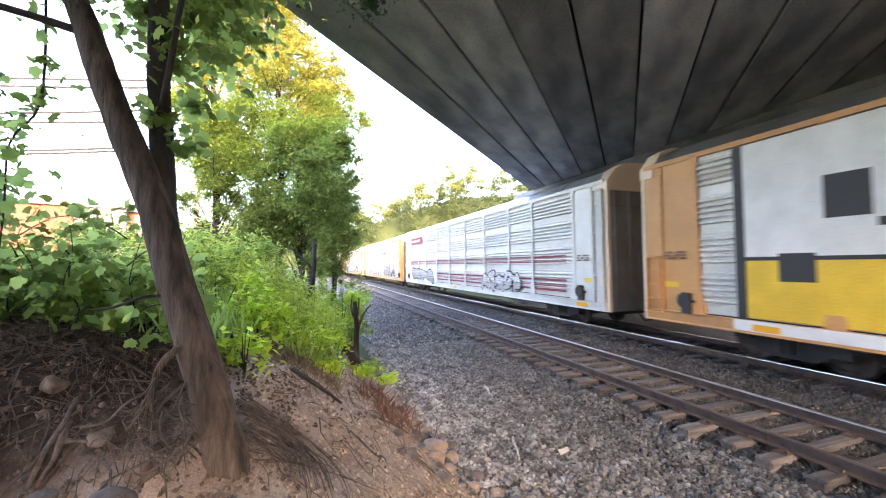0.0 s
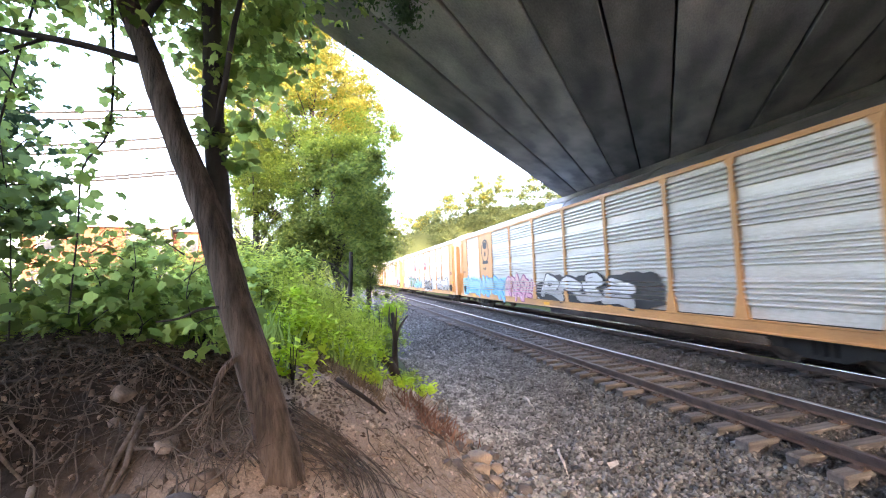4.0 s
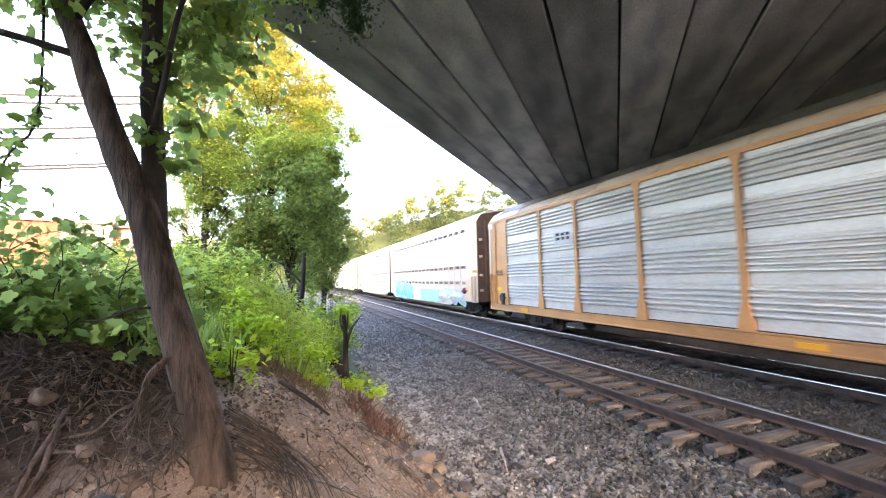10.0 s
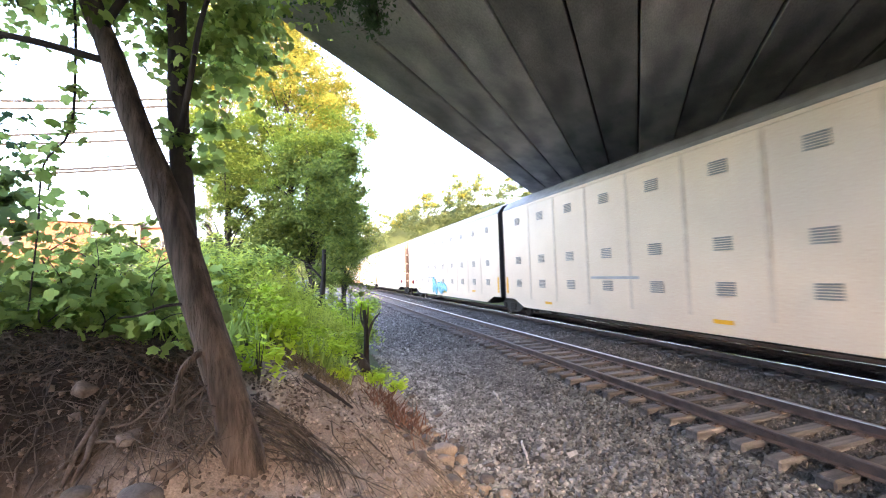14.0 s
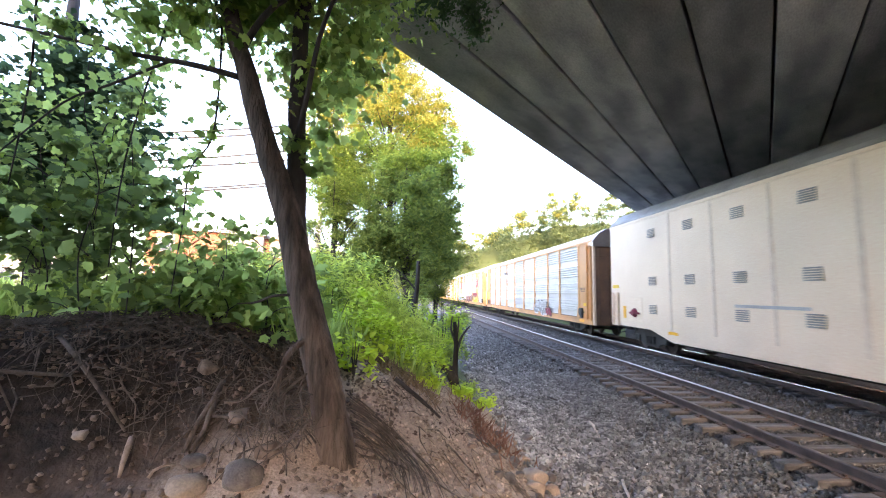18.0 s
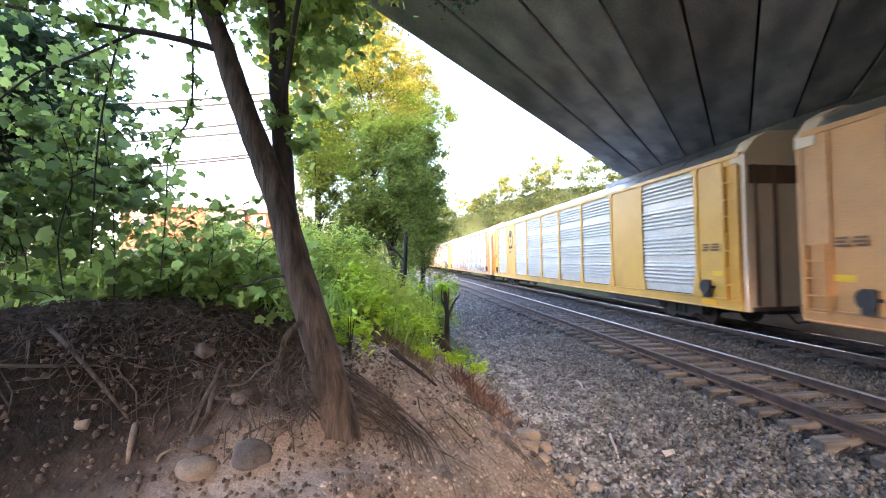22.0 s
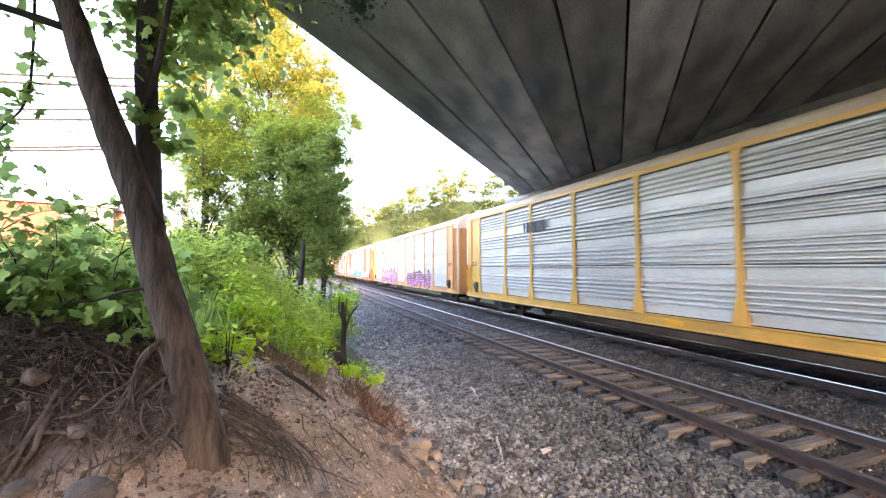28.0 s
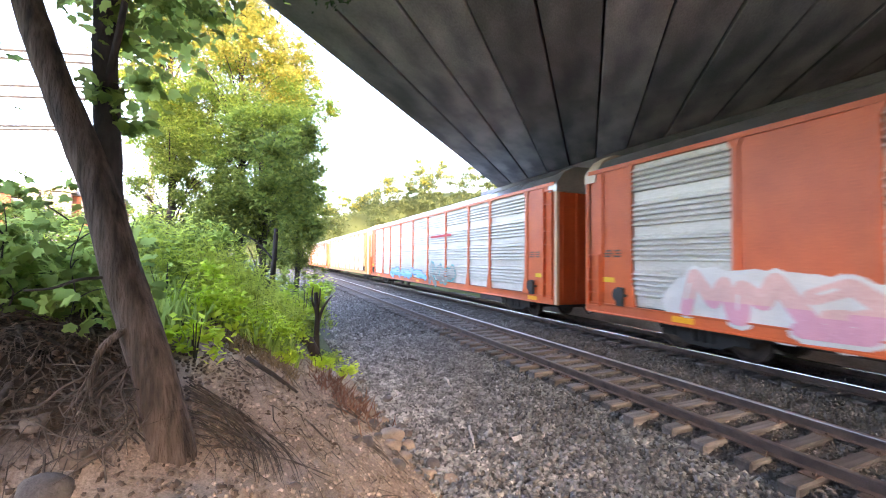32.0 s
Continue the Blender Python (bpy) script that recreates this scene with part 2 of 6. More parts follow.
M = {
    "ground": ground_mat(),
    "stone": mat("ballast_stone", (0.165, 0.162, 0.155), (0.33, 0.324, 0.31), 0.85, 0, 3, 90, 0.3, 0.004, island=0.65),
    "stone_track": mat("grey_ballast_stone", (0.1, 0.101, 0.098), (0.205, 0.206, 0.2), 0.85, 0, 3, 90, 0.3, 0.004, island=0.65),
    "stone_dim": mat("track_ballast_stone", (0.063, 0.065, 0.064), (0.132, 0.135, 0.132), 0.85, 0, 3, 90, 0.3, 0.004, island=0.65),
    "stone_mid": mat("darker_ballast_stone", (0.042, 0.042, 0.041), (0.082, 0.081, 0.079), 0.9, 0, 3, 90, 0.3, 0.004, island=0.5),
    "rock": mat("field_stone", (0.08, 0.07, 0.064), (0.16, 0.14, 0.125), 0.9, 0, 7, 70, 0.6, 0.01, rand=0.2),
    "rail_side": mat("rusty_rail", (0.06, 0.042, 0.038), (0.1, 0.07, 0.058), 0.75, 0.25, 5, 80, 0.3, 0.003),
    "rail_top": mat("worn_rail_head", (0.07, 0.052, 0.046), (0.1, 0.08, 0.07), 0.6, 0.4, 4, 60, 0.05, 0.001),
    "rail_worn": mat("half_polished_rail_head", (0.4, 0.36, 0.33), (0.3, 0.26, 0.24), 0.3, 1.0, 4, 60, 0.05, 0.001),
    "rail_bright": mat("polished_rail_head", (0.72, 0.71, 0.7), (0.6, 0.59, 0.58), 0.14, 1.0, 4, 60, 0.03, 0.001),
    "stone_dark": mat("stained_shaded_ballast_stone", (0.035, 0.034, 0.032), (0.09, 0.085, 0.08), 0.9, 0, 3, 90, 0.3, 0.004, island=0.5),
    "tie": mat("weathered_tie", (0.052, 0.05, 0.05), (0.108, 0.103, 0.1), 0.92, 0, 5, 50, 0.6, 0.008, rand=0.3, stretch=(0.25, 3, 3)),
    "plate": mat("tie_plate", (0.07, 0.045, 0.035), (0.11, 0.075, 0.06), 0.8, 0.3, 10, 80, 0.2, 0.002),
    "concrete": mat("soffit_concrete", (0.18, 0.186, 0.2), (0.4, 0.395, 0.39), 0.9, 0, 1.1, 35, 0.25, 0.006, rand=0.32, dirt=(0.07, 0.072, 0.08), dirt_amount=0.85, stretch=(1, 0.35, 1)),
    "bark": mat("bark", (0.04, 0.031, 0.026), (0.14, 0.108, 0.088), 0.95, 0, 16, 50, 1.0, 0.03, stretch=(1, 1, 0.16)),
    "bark_dark": mat("dark_bark", (0.03, 0.026, 0.024), (0.065, 0.056, 0.05), 0.95, 0, 7, 40, 0.8, 0.012, stretch=(1, 1, 0.2)),
    "root": mat("dry_root", (0.04, 0.033, 0.028), (0.125, 0.103, 0.085), 0.95, 0, 12, 70, 0.5, 0.004),
    "deadwood": mat("grey_deadwood", (0.3, 0.27, 0.24), (0.55, 0.5, 0.45), 0.9, 0, 9, 60, 0.5, 0.004),
    "black": mat("black_gear", (0.03, 0.026, 0.024), (0.065, 0.056, 0.05), 0.75, 0.2, 4, 50, 0.2, 0.003),
    "wheel": mat("wheel_steel", (0.05, 0.04, 0.036), (0.1, 0.08, 0.07), 0.5, 0.7, 4, 50, 0.1, 0.002),
    "roof": mat("galvanised_roof", (0.42, 0.42, 0.41), (0.5, 0.5, 0.49), 0.38, 0.85, 1.2, 30, 0.1, 0.003, dirt=(0.3, 0.27, 0.24), dirt_amount=0.5),
    "silver": mat("galvanised_panel", (0.54, 0.53, 0.5), (0.68, 0.66, 0.62), 0.45, 0.2, 0.9, 25, 0.1, 0.002, rand=0.12, dirt=(0.33, 0.28, 0.23), dirt_amount=0.45, stretch=(1, 0.4, 1)),
    "white_panel": mat("white_panel", (0.63, 0.62, 0.585), (0.53, 0.52, 0.48), 0.5, 0.05, 0.8, 25, 0.1, 0.002, rand=0.08, dirt=(0.33, 0.3, 0.25), dirt_amount=0.5),
    "tan": mat("yellow_ochre_paint", (0.62, 0.3, 0.105), (0.52, 0.25, 0.09), 0.5, 0.0, 1.1, 30, 0.12, 0.002, dirt=(0.24, 0.13, 0.07), dirt_amount=0.5),
    "yellow": mat("rail_yellow_paint", (0.7, 0.38, 0.07), (0.62, 0.33, 0.06), 0.45, 0.0, 1.1, 30, 0.1, 0.002, dirt=(0.3, 0.17, 0.06), dirt_amount=0.4),
    "orange": mat("orange_red_paint", (0.68, 0.13, 0.035), (0.58, 0.105, 0.03), 0.45, 0.0, 1.1, 30, 0.1, 0.002, dirt=(0.25, 0.07, 0.04), dirt_amount=0.4),
    "rust_brown": mat("brown_weathered_paint", (0.2, 0.11, 0.065), (0.13, 0.08, 0.055), 0.7, 0.0, 2, 40, 0.2, 0.003),
    "cream_seam": mat("darker_panel_joint", (0.64, 0.5, 0.37), (0.57, 0.44, 0.33), 0.55, 0.0, 0.6, 25, 0.08, 0.002, stretch=(1, 1, 0.2)),
    "cream": mat("cream_white_paint", (0.77, 0.6, 0.44), (0.71, 0.55, 0.4), 0.45, 0.0, 0.6, 25, 0.08, 0.002, dirt=(0.42, 0.36, 0.3), dirt_amount=0.3),
    "grey": mat("grey_weathered_steel", (0.3, 0.29, 0.27), (0.22, 0.21, 0.2), 0.6, 0.2, 2, 40, 0.15, 0.002),
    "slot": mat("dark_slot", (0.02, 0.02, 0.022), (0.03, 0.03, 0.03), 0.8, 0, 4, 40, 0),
    "reflector": mat("reflective_yellow", (0.85, 0.42, 0.02), (0.8, 0.38, 0.02), 0.35, 0, 4, 40, 0),
    "wire": mat("black_cable", (0.03, 0.03, 0.032), (0.02, 0.02, 0.02), 0.7, 0, 4, 40, 0),
    "pole": mat("grey_pole_wood", (0.3, 0.27, 0.24), (0.4, 0.37, 0.33), 0.9, 0, 3, 40, 0.3, 0.004, stretch=(1, 1, 0.2)),
    "brickred": mat("painted_masonry", (0.3, 0.09, 0.045), (0.25, 0.08, 0.04), 0.85, 0, 1, 20, 0.2, 0.004),
    "plaster": mat("pale_plaster", (0.36, 0.31, 0.29), (0.3, 0.26, 0.24), 0.9, 0, 1, 20, 0.2, 0.004),
    "asphalt": mat("asphalt", (0.05, 0.05, 0.052), (0.07, 0.07, 0.07), 0.9, 0, 2, 60, 0.2, 0.004),
    "glass": mat("window_glass", (0.04, 0.05, 0.06), (0.05, 0.06, 0.07), 0.1, 0, 2, 20, 0),
    "leaf_near": leaf_mat("vine_leaf", (0.12, 0.185, 0.055), (0.27, 0.35, 0.105), 0.68, 2.0),
    # darker copy of the vine leaf, with shade put into its colour
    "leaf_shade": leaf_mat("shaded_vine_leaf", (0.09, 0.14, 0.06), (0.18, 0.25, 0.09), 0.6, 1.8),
    # dark-green foliage; in crowns its tone also carries painted shade
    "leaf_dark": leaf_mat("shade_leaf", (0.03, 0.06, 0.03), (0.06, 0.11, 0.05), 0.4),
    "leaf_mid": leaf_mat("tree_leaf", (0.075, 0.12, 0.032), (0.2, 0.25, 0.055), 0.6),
    # treetop sunlight put into a gold leaf colour
    "leaf_gold": leaf_mat("sun_tinted_leaf", (0.17, 0.2, 0.045), (0.35, 0.3, 0.06), 0.6),
    # half-lit middle of the crowns, painted as a paler green
    "leaf_half_lit": leaf_mat("half_lit_tree_leaf", (0.105, 0.175, 0.04), (0.22, 0.3, 0.06), 0.6),
    "leaf_weed": leaf_mat("weed_leaf", (0.17, 0.24, 0.06), (0.3, 0.37, 0.1), 0.65, 2.1),
    "leaf_bright": leaf_mat("bright_weed_leaf", (0.3, 0.4, 0.06), (0.48, 0.56, 0.08), 0.65, 2.1),
    "leaf_feather": leaf_mat("feathery_weed_leaf", (0.34, 0.39, 0.07), (0.48, 0.52, 0.12), 0.65, 2.1),
    "leaf_straw": leaf_mat("dry_grass_blade", (0.14, 0.1, 0.06), (0.26, 0.19, 0.12), 0.3),
    "leaf_litter": leaf_mat("old_leaf", (0.05, 0.033, 0.024), (0.13, 0.09, 0.065), 0.2),
    "soil": mat("earth_clod", (0.085, 0.064, 0.05), (0.19, 0.146, 0.117), 0.95, 0, 9, 60, 0.6, 0.006, island=0.35),
    "soil_dry": mat("dry_earth_clod", (0.25, 0.19, 0.15), (0.5, 0.405, 0.325), 0.95, 0, 9, 60, 0.6, 0.006, island=0.45),
    "pale_wood": mat("split_pale_wood", (0.18, 0.135, 0.1), (0.32, 0.25, 0.19), 0.9, 0, 12, 60, 0.5, 0.004, stretch=(1, 1, 0.25)),
    "tan_stone": mat("tan_flat_stone", (0.22, 0.175, 0.135), (0.33, 0.265, 0.205), 0.85, 0, 6, 70, 0.3, 0.005),
    "leaf_far": leaf_mat("far_leaf", (0.075, 0.11, 0.045), (0.13, 0.16, 0.07), 0.5),
    "leaf_fern": leaf_mat("dry_fern", (0.12, 0.06, 0.042), (0.22, 0.125, 0.085), 0.3),
}


def spray(name, c):
    M[name] = mat("spray_" + name, c, tuple(0.82 * v for v in c), 0.6, 0, 1.5, 30, 0)


for key, colour in dict(white=(0.75, 0.75, 0.74), black=(0.02, 0.02, 0.022), pink=(0.75, 0.38, 0.5), purple=(0.3, 0.07, 0.2), teal=(0.05, 0.4, 0.42), aqua=(0.3, 0.66, 0.66),
                        blue=(0.06, 0.3, 0.6), red=(0.55, 0.03, 0.04), maroon=(0.25, 0.02, 0.04), gold=(0.8, 0.5, 0.03), ghost=(0.42, 0.41, 0.4), lime=(0.6, 0.6, 0.15), blush=(0.78, 0.5, 0.48), green=(0.07, 0.25, 0.15), sky=(0.16, 0.5, 0.68), violet=(0.55, 0.2, 0.38)).items():
    spray(key, colour)


# ---- mesh helpers ----
class MB:
    """Collects vertices and faces for one mesh."""

    def __init__(self):
        self.v, self.f = [], []

    def add(self, v, f):
        k = len(self.v)
        self.v += [tuple(p) for p in v]
        self.f += [tuple(i + k for i in q) for q in f]
        return self

    def box(self, x0, x1, y0, y1, z0, z1, c=0.0):
        if c <= 0:
            v = [(x, y, z) for x in (x0, x1) for y in (y0, y1) for z in (z0, z1)]
            return self.add(v, [(0, 1, 3, 2), (4, 6, 7, 5), (0, 4, 5, 1), (2, 3, 7, 6), (0, 2, 6, 4), (1, 5, 7, 3)])
        ring = lambda z, d: [(x0 + d, y0, z), (x1 - d, y0, z), (x1, y0 + d, z), (x1, y1 - d, z), (x1 - d, y1, z), (x0 + d, y1, z), (x0, y1 - d, z), (x0, y0 + d, z)]
        inner = lambda z: [(x0 + c, y0 + c, z), (x1 - c, y0 + c, z), (x1 - c, y0 + c, z), (x1 - c, y1 - c, z), (x1 - c, y1 - c, z), (x0 + c, y1 - c, z), (x0 + c, y1 - c, z), (x0 + c, y0 + c, z)]
        top = [(x0 + c, y0 + c, z1), (x1 - c, y0 + c, z1), (x1 - c, y1 - c, z1), (x0 + c, y1 - c, z1)]
        v = ring(z0, c) + ring(z1 - c, c) + top
        f = [(i, (i + 1) % 8, 8 + (i + 1) % 8, 8 + i) for i in range(8)] + [(7, 6, 5, 4, 3, 2, 1, 0), (16, 17, 18, 19)]
        f += [(8, 9, 17, 16), (9, 10, 17), (10, 11, 18, 17), (11, 12, 18), (12, 13, 19, 18), (13, 14, 19), (14, 15, 16, 19), (15, 8, 16)]
        return self.add(v, f)

    def extrude(self, poly, y0, y1, close=True):
        """Profile of (x, z) points run along y."""
        n = len(poly)
        v = [(x, y0, z) for x, z in poly] + [(x, y1, z) for x, z in poly]
        f = [(i, (i + 1) % n, n + (i + 1) % n, n + i) for i in range(n if close else n - 1)]
        if close:
            f += [tuple(range(n - 1, -1, -1)), tuple(range(n, 2 * n))]
        return self.add(v, f)

    def tube(self, path, radii, n=8, cap=True, wob=0.0, rng=None):
        pts = [Vector(p) for p in path]
        rows, ref = [], Vector((0.3, 1, 0.2)).normalized()
        for i, p in enumerate(pts):
            d = (pts[min(i + 1, len(pts) - 1)] - pts[max(i - 1, 0)]).normalized()
            a = d.cross(ref if abs(d.dot(ref)) < 0.95 else Vector((1, 0, 0))).normalized()
            b = d.cross(a)
            r = radii[i] if hasattr(radii, "__len__") else radii
            rows.append([p + (a * math.cos(2 * math.pi * k / n) + b * math.sin(2 * math.pi * k / n)) * r * (1 + (rng.uniform(-wob, wob) if rng else 0)) for k in range(n)])
        v = [q for row in rows for q in row]
        f = [(i * n + k, i * n + (k + 1) % n, (i + 1) * n + (k + 1) % n, (i + 1) * n + k) for i in range(len(pts) - 1) for k in range(n)]
        if cap:
            f += [tuple(range(n - 1, -1, -1)), tuple((len(pts) - 1) * n + k for k in range(n))]
        return self.add(v, f)

    def wheel(self, x0, x1, r, y, z, n=20):
        """A disc on the x axis with a rim, web and hub."""
        prof = [(x0, r * 0.2), (x0, r * 0.3), (x0 + 0.25 * (x1 - x0), r * 0.36), (x0 + 0.3 * (x1 - x0), r * 0.78), (x0, r * 0.85), (x0, r), (x1, r), (x1, r * 0.85), (x1 - 0.2 * (x1 - x0), r * 0.8), (x1, r * 0.2)]
        v = [(x, y + q * math.cos(2 * math.pi * k / n), z + q * math.sin(2 * math.pi * k / n)) for x, q in prof for k in range(n)]
        m = len(prof)
        f = [(i * n + k, i * n + (k + 1) % n, (i + 1) * n + (k + 1) % n, (i + 1) * n + k) for i in range(m - 1) for k in range(n)]
        f += [tuple(range(n)), tuple((m - 1) * n + k for k in range(n))]
        return self.add(v, f)

    def mesh(self, name, smooth=False):
        me = bpy.data.meshes.new(name)
        me.from_pydata(self.v, [], self.f)
        bm = bmesh.new()
        bm.from_mesh(me)
        bmesh.ops.recalc_face_normals(bm, faces=bm.faces)
        bm.to_mesh(me)
        bm.free()
        if smooth:
            me.shade_smooth()
        return me


CACHE = {}


def part(name, shape, material, parent=None, label="", smooth=False, key=None, at=None):
    """Links one mesh object under a thing or part. key: alike pieces share the mesh."""
    k = (key, material.name) if key else None
    me = CACHE.get(k) if k else None
    if me is None:
        me = shape().mesh(name, smooth) if callable(shape) else shape.mesh(name, smooth)
        me.materials.append(material)
        if k:
            CACHE[k] = me
    ob = new(name, me)
    ob.parent = parent
    if at is not None:
        ob.matrix_basis = at if isinstance(at, Matrix) else Matrix.Translation(at)
    if label:
        ob["label"] = label
    return ob


def empty(name, m=None):
    ob = new(name)
    ob.empty_display_size = 0.2
    if m is not None:
        ob.matrix_basis = m
    return ob


def soup(name, v, f, material, parent=None, smooth=False):
    """One mesh object from numpy arrays (n, 3) and (m, k)."""
    me = bpy.data.meshes.new(name)
    v, f = np.asarray(v, np.float32), np.asarray(f, np.int32)
    me.vertices.add(len(v)), me.vertices.foreach_set("co", v.ravel())
    me.loops.add(f.size), me.loops.foreach_set("vertex_index", f.ravel())
    me.polygons.add(len(f)), me.polygons.foreach_set("loop_start", np.arange(0, f.size, f.shape[1], dtype=np.int32))
    me.update(calc_edges=True)
    me.materials.append(material)
    if smooth:
        me.shade_smooth()
    ob = new(name, me)
    ob.parent = parent
    return ob


def turns(rng, n, flat=0.0):
    """n random turns; flat: how far the z axes lean back up."""
    q = rng.normal(size=(n, 3))
    q /= np.linalg.norm(q, axis=1)[:, None]
    q[:, 2] = np.abs(q[:, 2]) + flat
    q /= np.linalg.norm(q, axis=1)[:, None]
    a = np.cross(q, rng.normal(size=(n, 3)))
    a /= np.linalg.norm(a, axis=1)[:, None] + 1e-9
    return np.stack([a, np.cross(q, a), q], -1)


LEAF = np.array([(0, -0.5, 0), (0.28, -0.1, 0.06), (0, 0.5, -0.08), (-0.28, -0.1, 0.06)]), np.array([(0, 1, 2), (0, 2, 3)])
LOBED = (np.array([(0, -0.3, 0.0), (0.22, -0.44, 0.03), (0.45, -0.22, -0.06), (0.36, 0.02, 0.04), (0.42, 0.26, -0.06), (0.24, 0.3, 0.05), (0, 0.56, -0.1), (-0.24, 0.3, 0.05), (-0.42, 0.26, -0.06), (-0.36, 0.02, 0.04), (-0.45, -0.22, -0.06), (-0.22, -0.44, 0.03)]),
         np.array([(0, i, i + 1) for i in range(1, 11)]))
BLADE = np.array([(-0.05, 0, 0), (0.05, 0, 0), (0.035, 0.1, 0.55), (-0.035, 0.1, 0.55), (0, 0.3, 1.0)]), np.array([(0, 1, 2), (0, 2, 3), (3, 2, 4)])


def leaves(name, centres, size, material, parent=None, shape=LEAF, seed=1, flat=0.5, spread=0.35):
    """Many single leaves, one mesh."""
    rng = np.random.default_rng(seed)
    tv, tf = shape
    n = len(centres)
    s = size * rng.uniform(1 - spread, 1 + spread, n)
    v = np.einsum("nij,kj->nki", turns(rng, n, flat), tv) * s[:, None, None] + np.asarray(centres)[:, None]
    f = tf[None] + (np.arange(n) * len(tv))[:, None, None]
    ob = soup(name, v.reshape(-1, 3), f.reshape(-1, 3), material, parent)
    return ob


def clumps(rng, spots, n, squash=0.7):
    """n points gathered round spots of (x, y, z, radius), denser near their rims."""
    spots = np.asarray(spots, float)
    w = spots[:, 3] ** 2.2
    k = rng.choice(len(spots), n, p=w / w.sum())
    d = rng.normal(size=(n, 3))
    d /= np.linalg.norm(d, axis=1)[:, None]
    r = spots[k, 3] * np.minimum(np.abs(rng.normal(0, 0.75, n)), 1.8)
    return spots[k, :3] + d * r[:, None] * (1, 1, squash)


def smooth_step(a, b, x):
    t = np.clip((np.asarray(x, float) - a) / (b - a), 0, 1)
    return t * t * (3 - 2 * t)


# ---- the ground ----
def ripple(x, y):
    return 0.05 * np.sin(2.1 * x + 0.7 * y) * np.sin(1.3 * y - 0.4 * x) + 0.025 * np.sin(5.3 * x + 1.9) * np.sin(4.7 * y + 0.3 * x) + 0.012 * np.sin(13 * x - 3 * y) * np.sin(11 * y + 5 * x)


def ground_z(x, y):
    """Height of the ground: ballast beds by the tracks, a worn earth bank up to a terrace."""
    x, y = np.asarray(x, float), np.asarray(y, float)
    bed = np.interp(x, [-900, 0.2, 0.6, 1.6, 2.6, 3.4, 4.3, 4.55, 6.9, 7.15, 7.9, 8.05, 10.8, 11.0, 12.6, 16, 900], [-0.1, -0.1, -0.17, -0.27, -0.31, -0.29, -0.18, -0.085, -0.05, -0.1, 0.05, 0.075, 0.085, 0.05, -0.3, -0.2, 0.3])
    up = np.maximum(0.58 - x, 0)
    slope = -0.17 + 0.7 * up
    high = 2.12 - np.log1p(np.exp((2.12 - slope) * 4)) / 4
    low = 1.18 - np.log1p(np.exp((1.18 - slope) * 4)) / 4 - 0.14 * smooth_step(1.6, -1.0, y) * smooth_step(0.5, -1.0, x)
    w = smooth_step(2.55, 4.2, y + 0.12 * np.sin(2.3 * x) - 0.35 * (x + 2.6))
    bank = low * (1 - w) + high * w + ripple(x, y) * smooth_step(0.0, 0.8, up) * smooth_step(60, 20, y)
    bank = bank - 0.5 * smooth_step(9, 14, -x)
    return np.where(x < 0.58, np.maximum(bank, -0.2), bed + 0.012 * np.sin(7 * x + 2) * np.sin(5 * y) * smooth_step(30, 10, y))


def spaced(lo, hi, step, far_lo, far_hi, grow=1.22):
    a = list(np.arange(lo, hi + step, step))
    s, v = step, lo
    while v > far_lo:
        s *= grow
        v -= s
        a.insert(0, v)
    s, v = step, a[-1]
    while v < far_hi:
        s *= grow
        v += s
        a.append(v)
    return np.array(a)


gx, gy = spaced(-4.6, 4.6, 0.09, -900, 900), spaced(1.2, 13, 0.1, -600, 1200)
XX, YY = np.meshgrid(gx, gy)
ZZ = ground_z(XX, YY)
idx = np.arange(XX.size).reshape(XX.shape)
quads = np.stack([idx[:-1, :-1], idx[:-1, 1:], idx[1:, 1:], idx[1:, :-1]], -1).reshape(-1, 4)
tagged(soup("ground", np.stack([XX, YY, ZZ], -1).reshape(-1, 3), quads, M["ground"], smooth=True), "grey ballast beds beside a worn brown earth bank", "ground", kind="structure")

# ---- ballast stones ----
PEBBLE = np.array([(x, y, z) for x in (-1, 1) for y in (-1, 1) for z in (-1, 1)], float) * 0.62, np.array([(0, 1, 3, 2), (4, 6, 7, 5), (0, 4, 5, 1), (2, 3, 7, 6), (0, 2, 6, 4), (1, 5, 7, 3)])


def stones(name, xy, size, material, seed, sink=0.25, label="", lift=0.0):
    rng = np.random.default_rng(seed)
    n = len(xy)
    s = size * rng.uniform(0.55, 1.35, n)
    v = PEBBLE[0][None] * rng.uniform(0.45, 1.25, (n, 8, 1)) * rng.uniform(0.6, 1.1, (n, 1, 3))
    v = np.einsum("nij,nkj->nki", turns(rng, n), v) * s[:, None, None]
    c = np.c_[xy, ground_z(xy[:, 0], xy[:, 1]) + s * (0.5 - sink) + lift]
    f = PEBBLE[1][None] + (np.arange(n) * 8)[:, None, None]
    return tagged(soup(name, (v + c[:, None]).reshape(-1, 3), f.reshape(-1, 4), material), label, "stones", kind="stuff")


rng = np.random.default_rng(4)


def scatter(n, x0, x1, y0, y1, bias=1.0):
    return np.c_[rng.uniform(x0, x1, n), y0 + (y1 - y0) * rng.uniform(0, 1, n) ** bias]


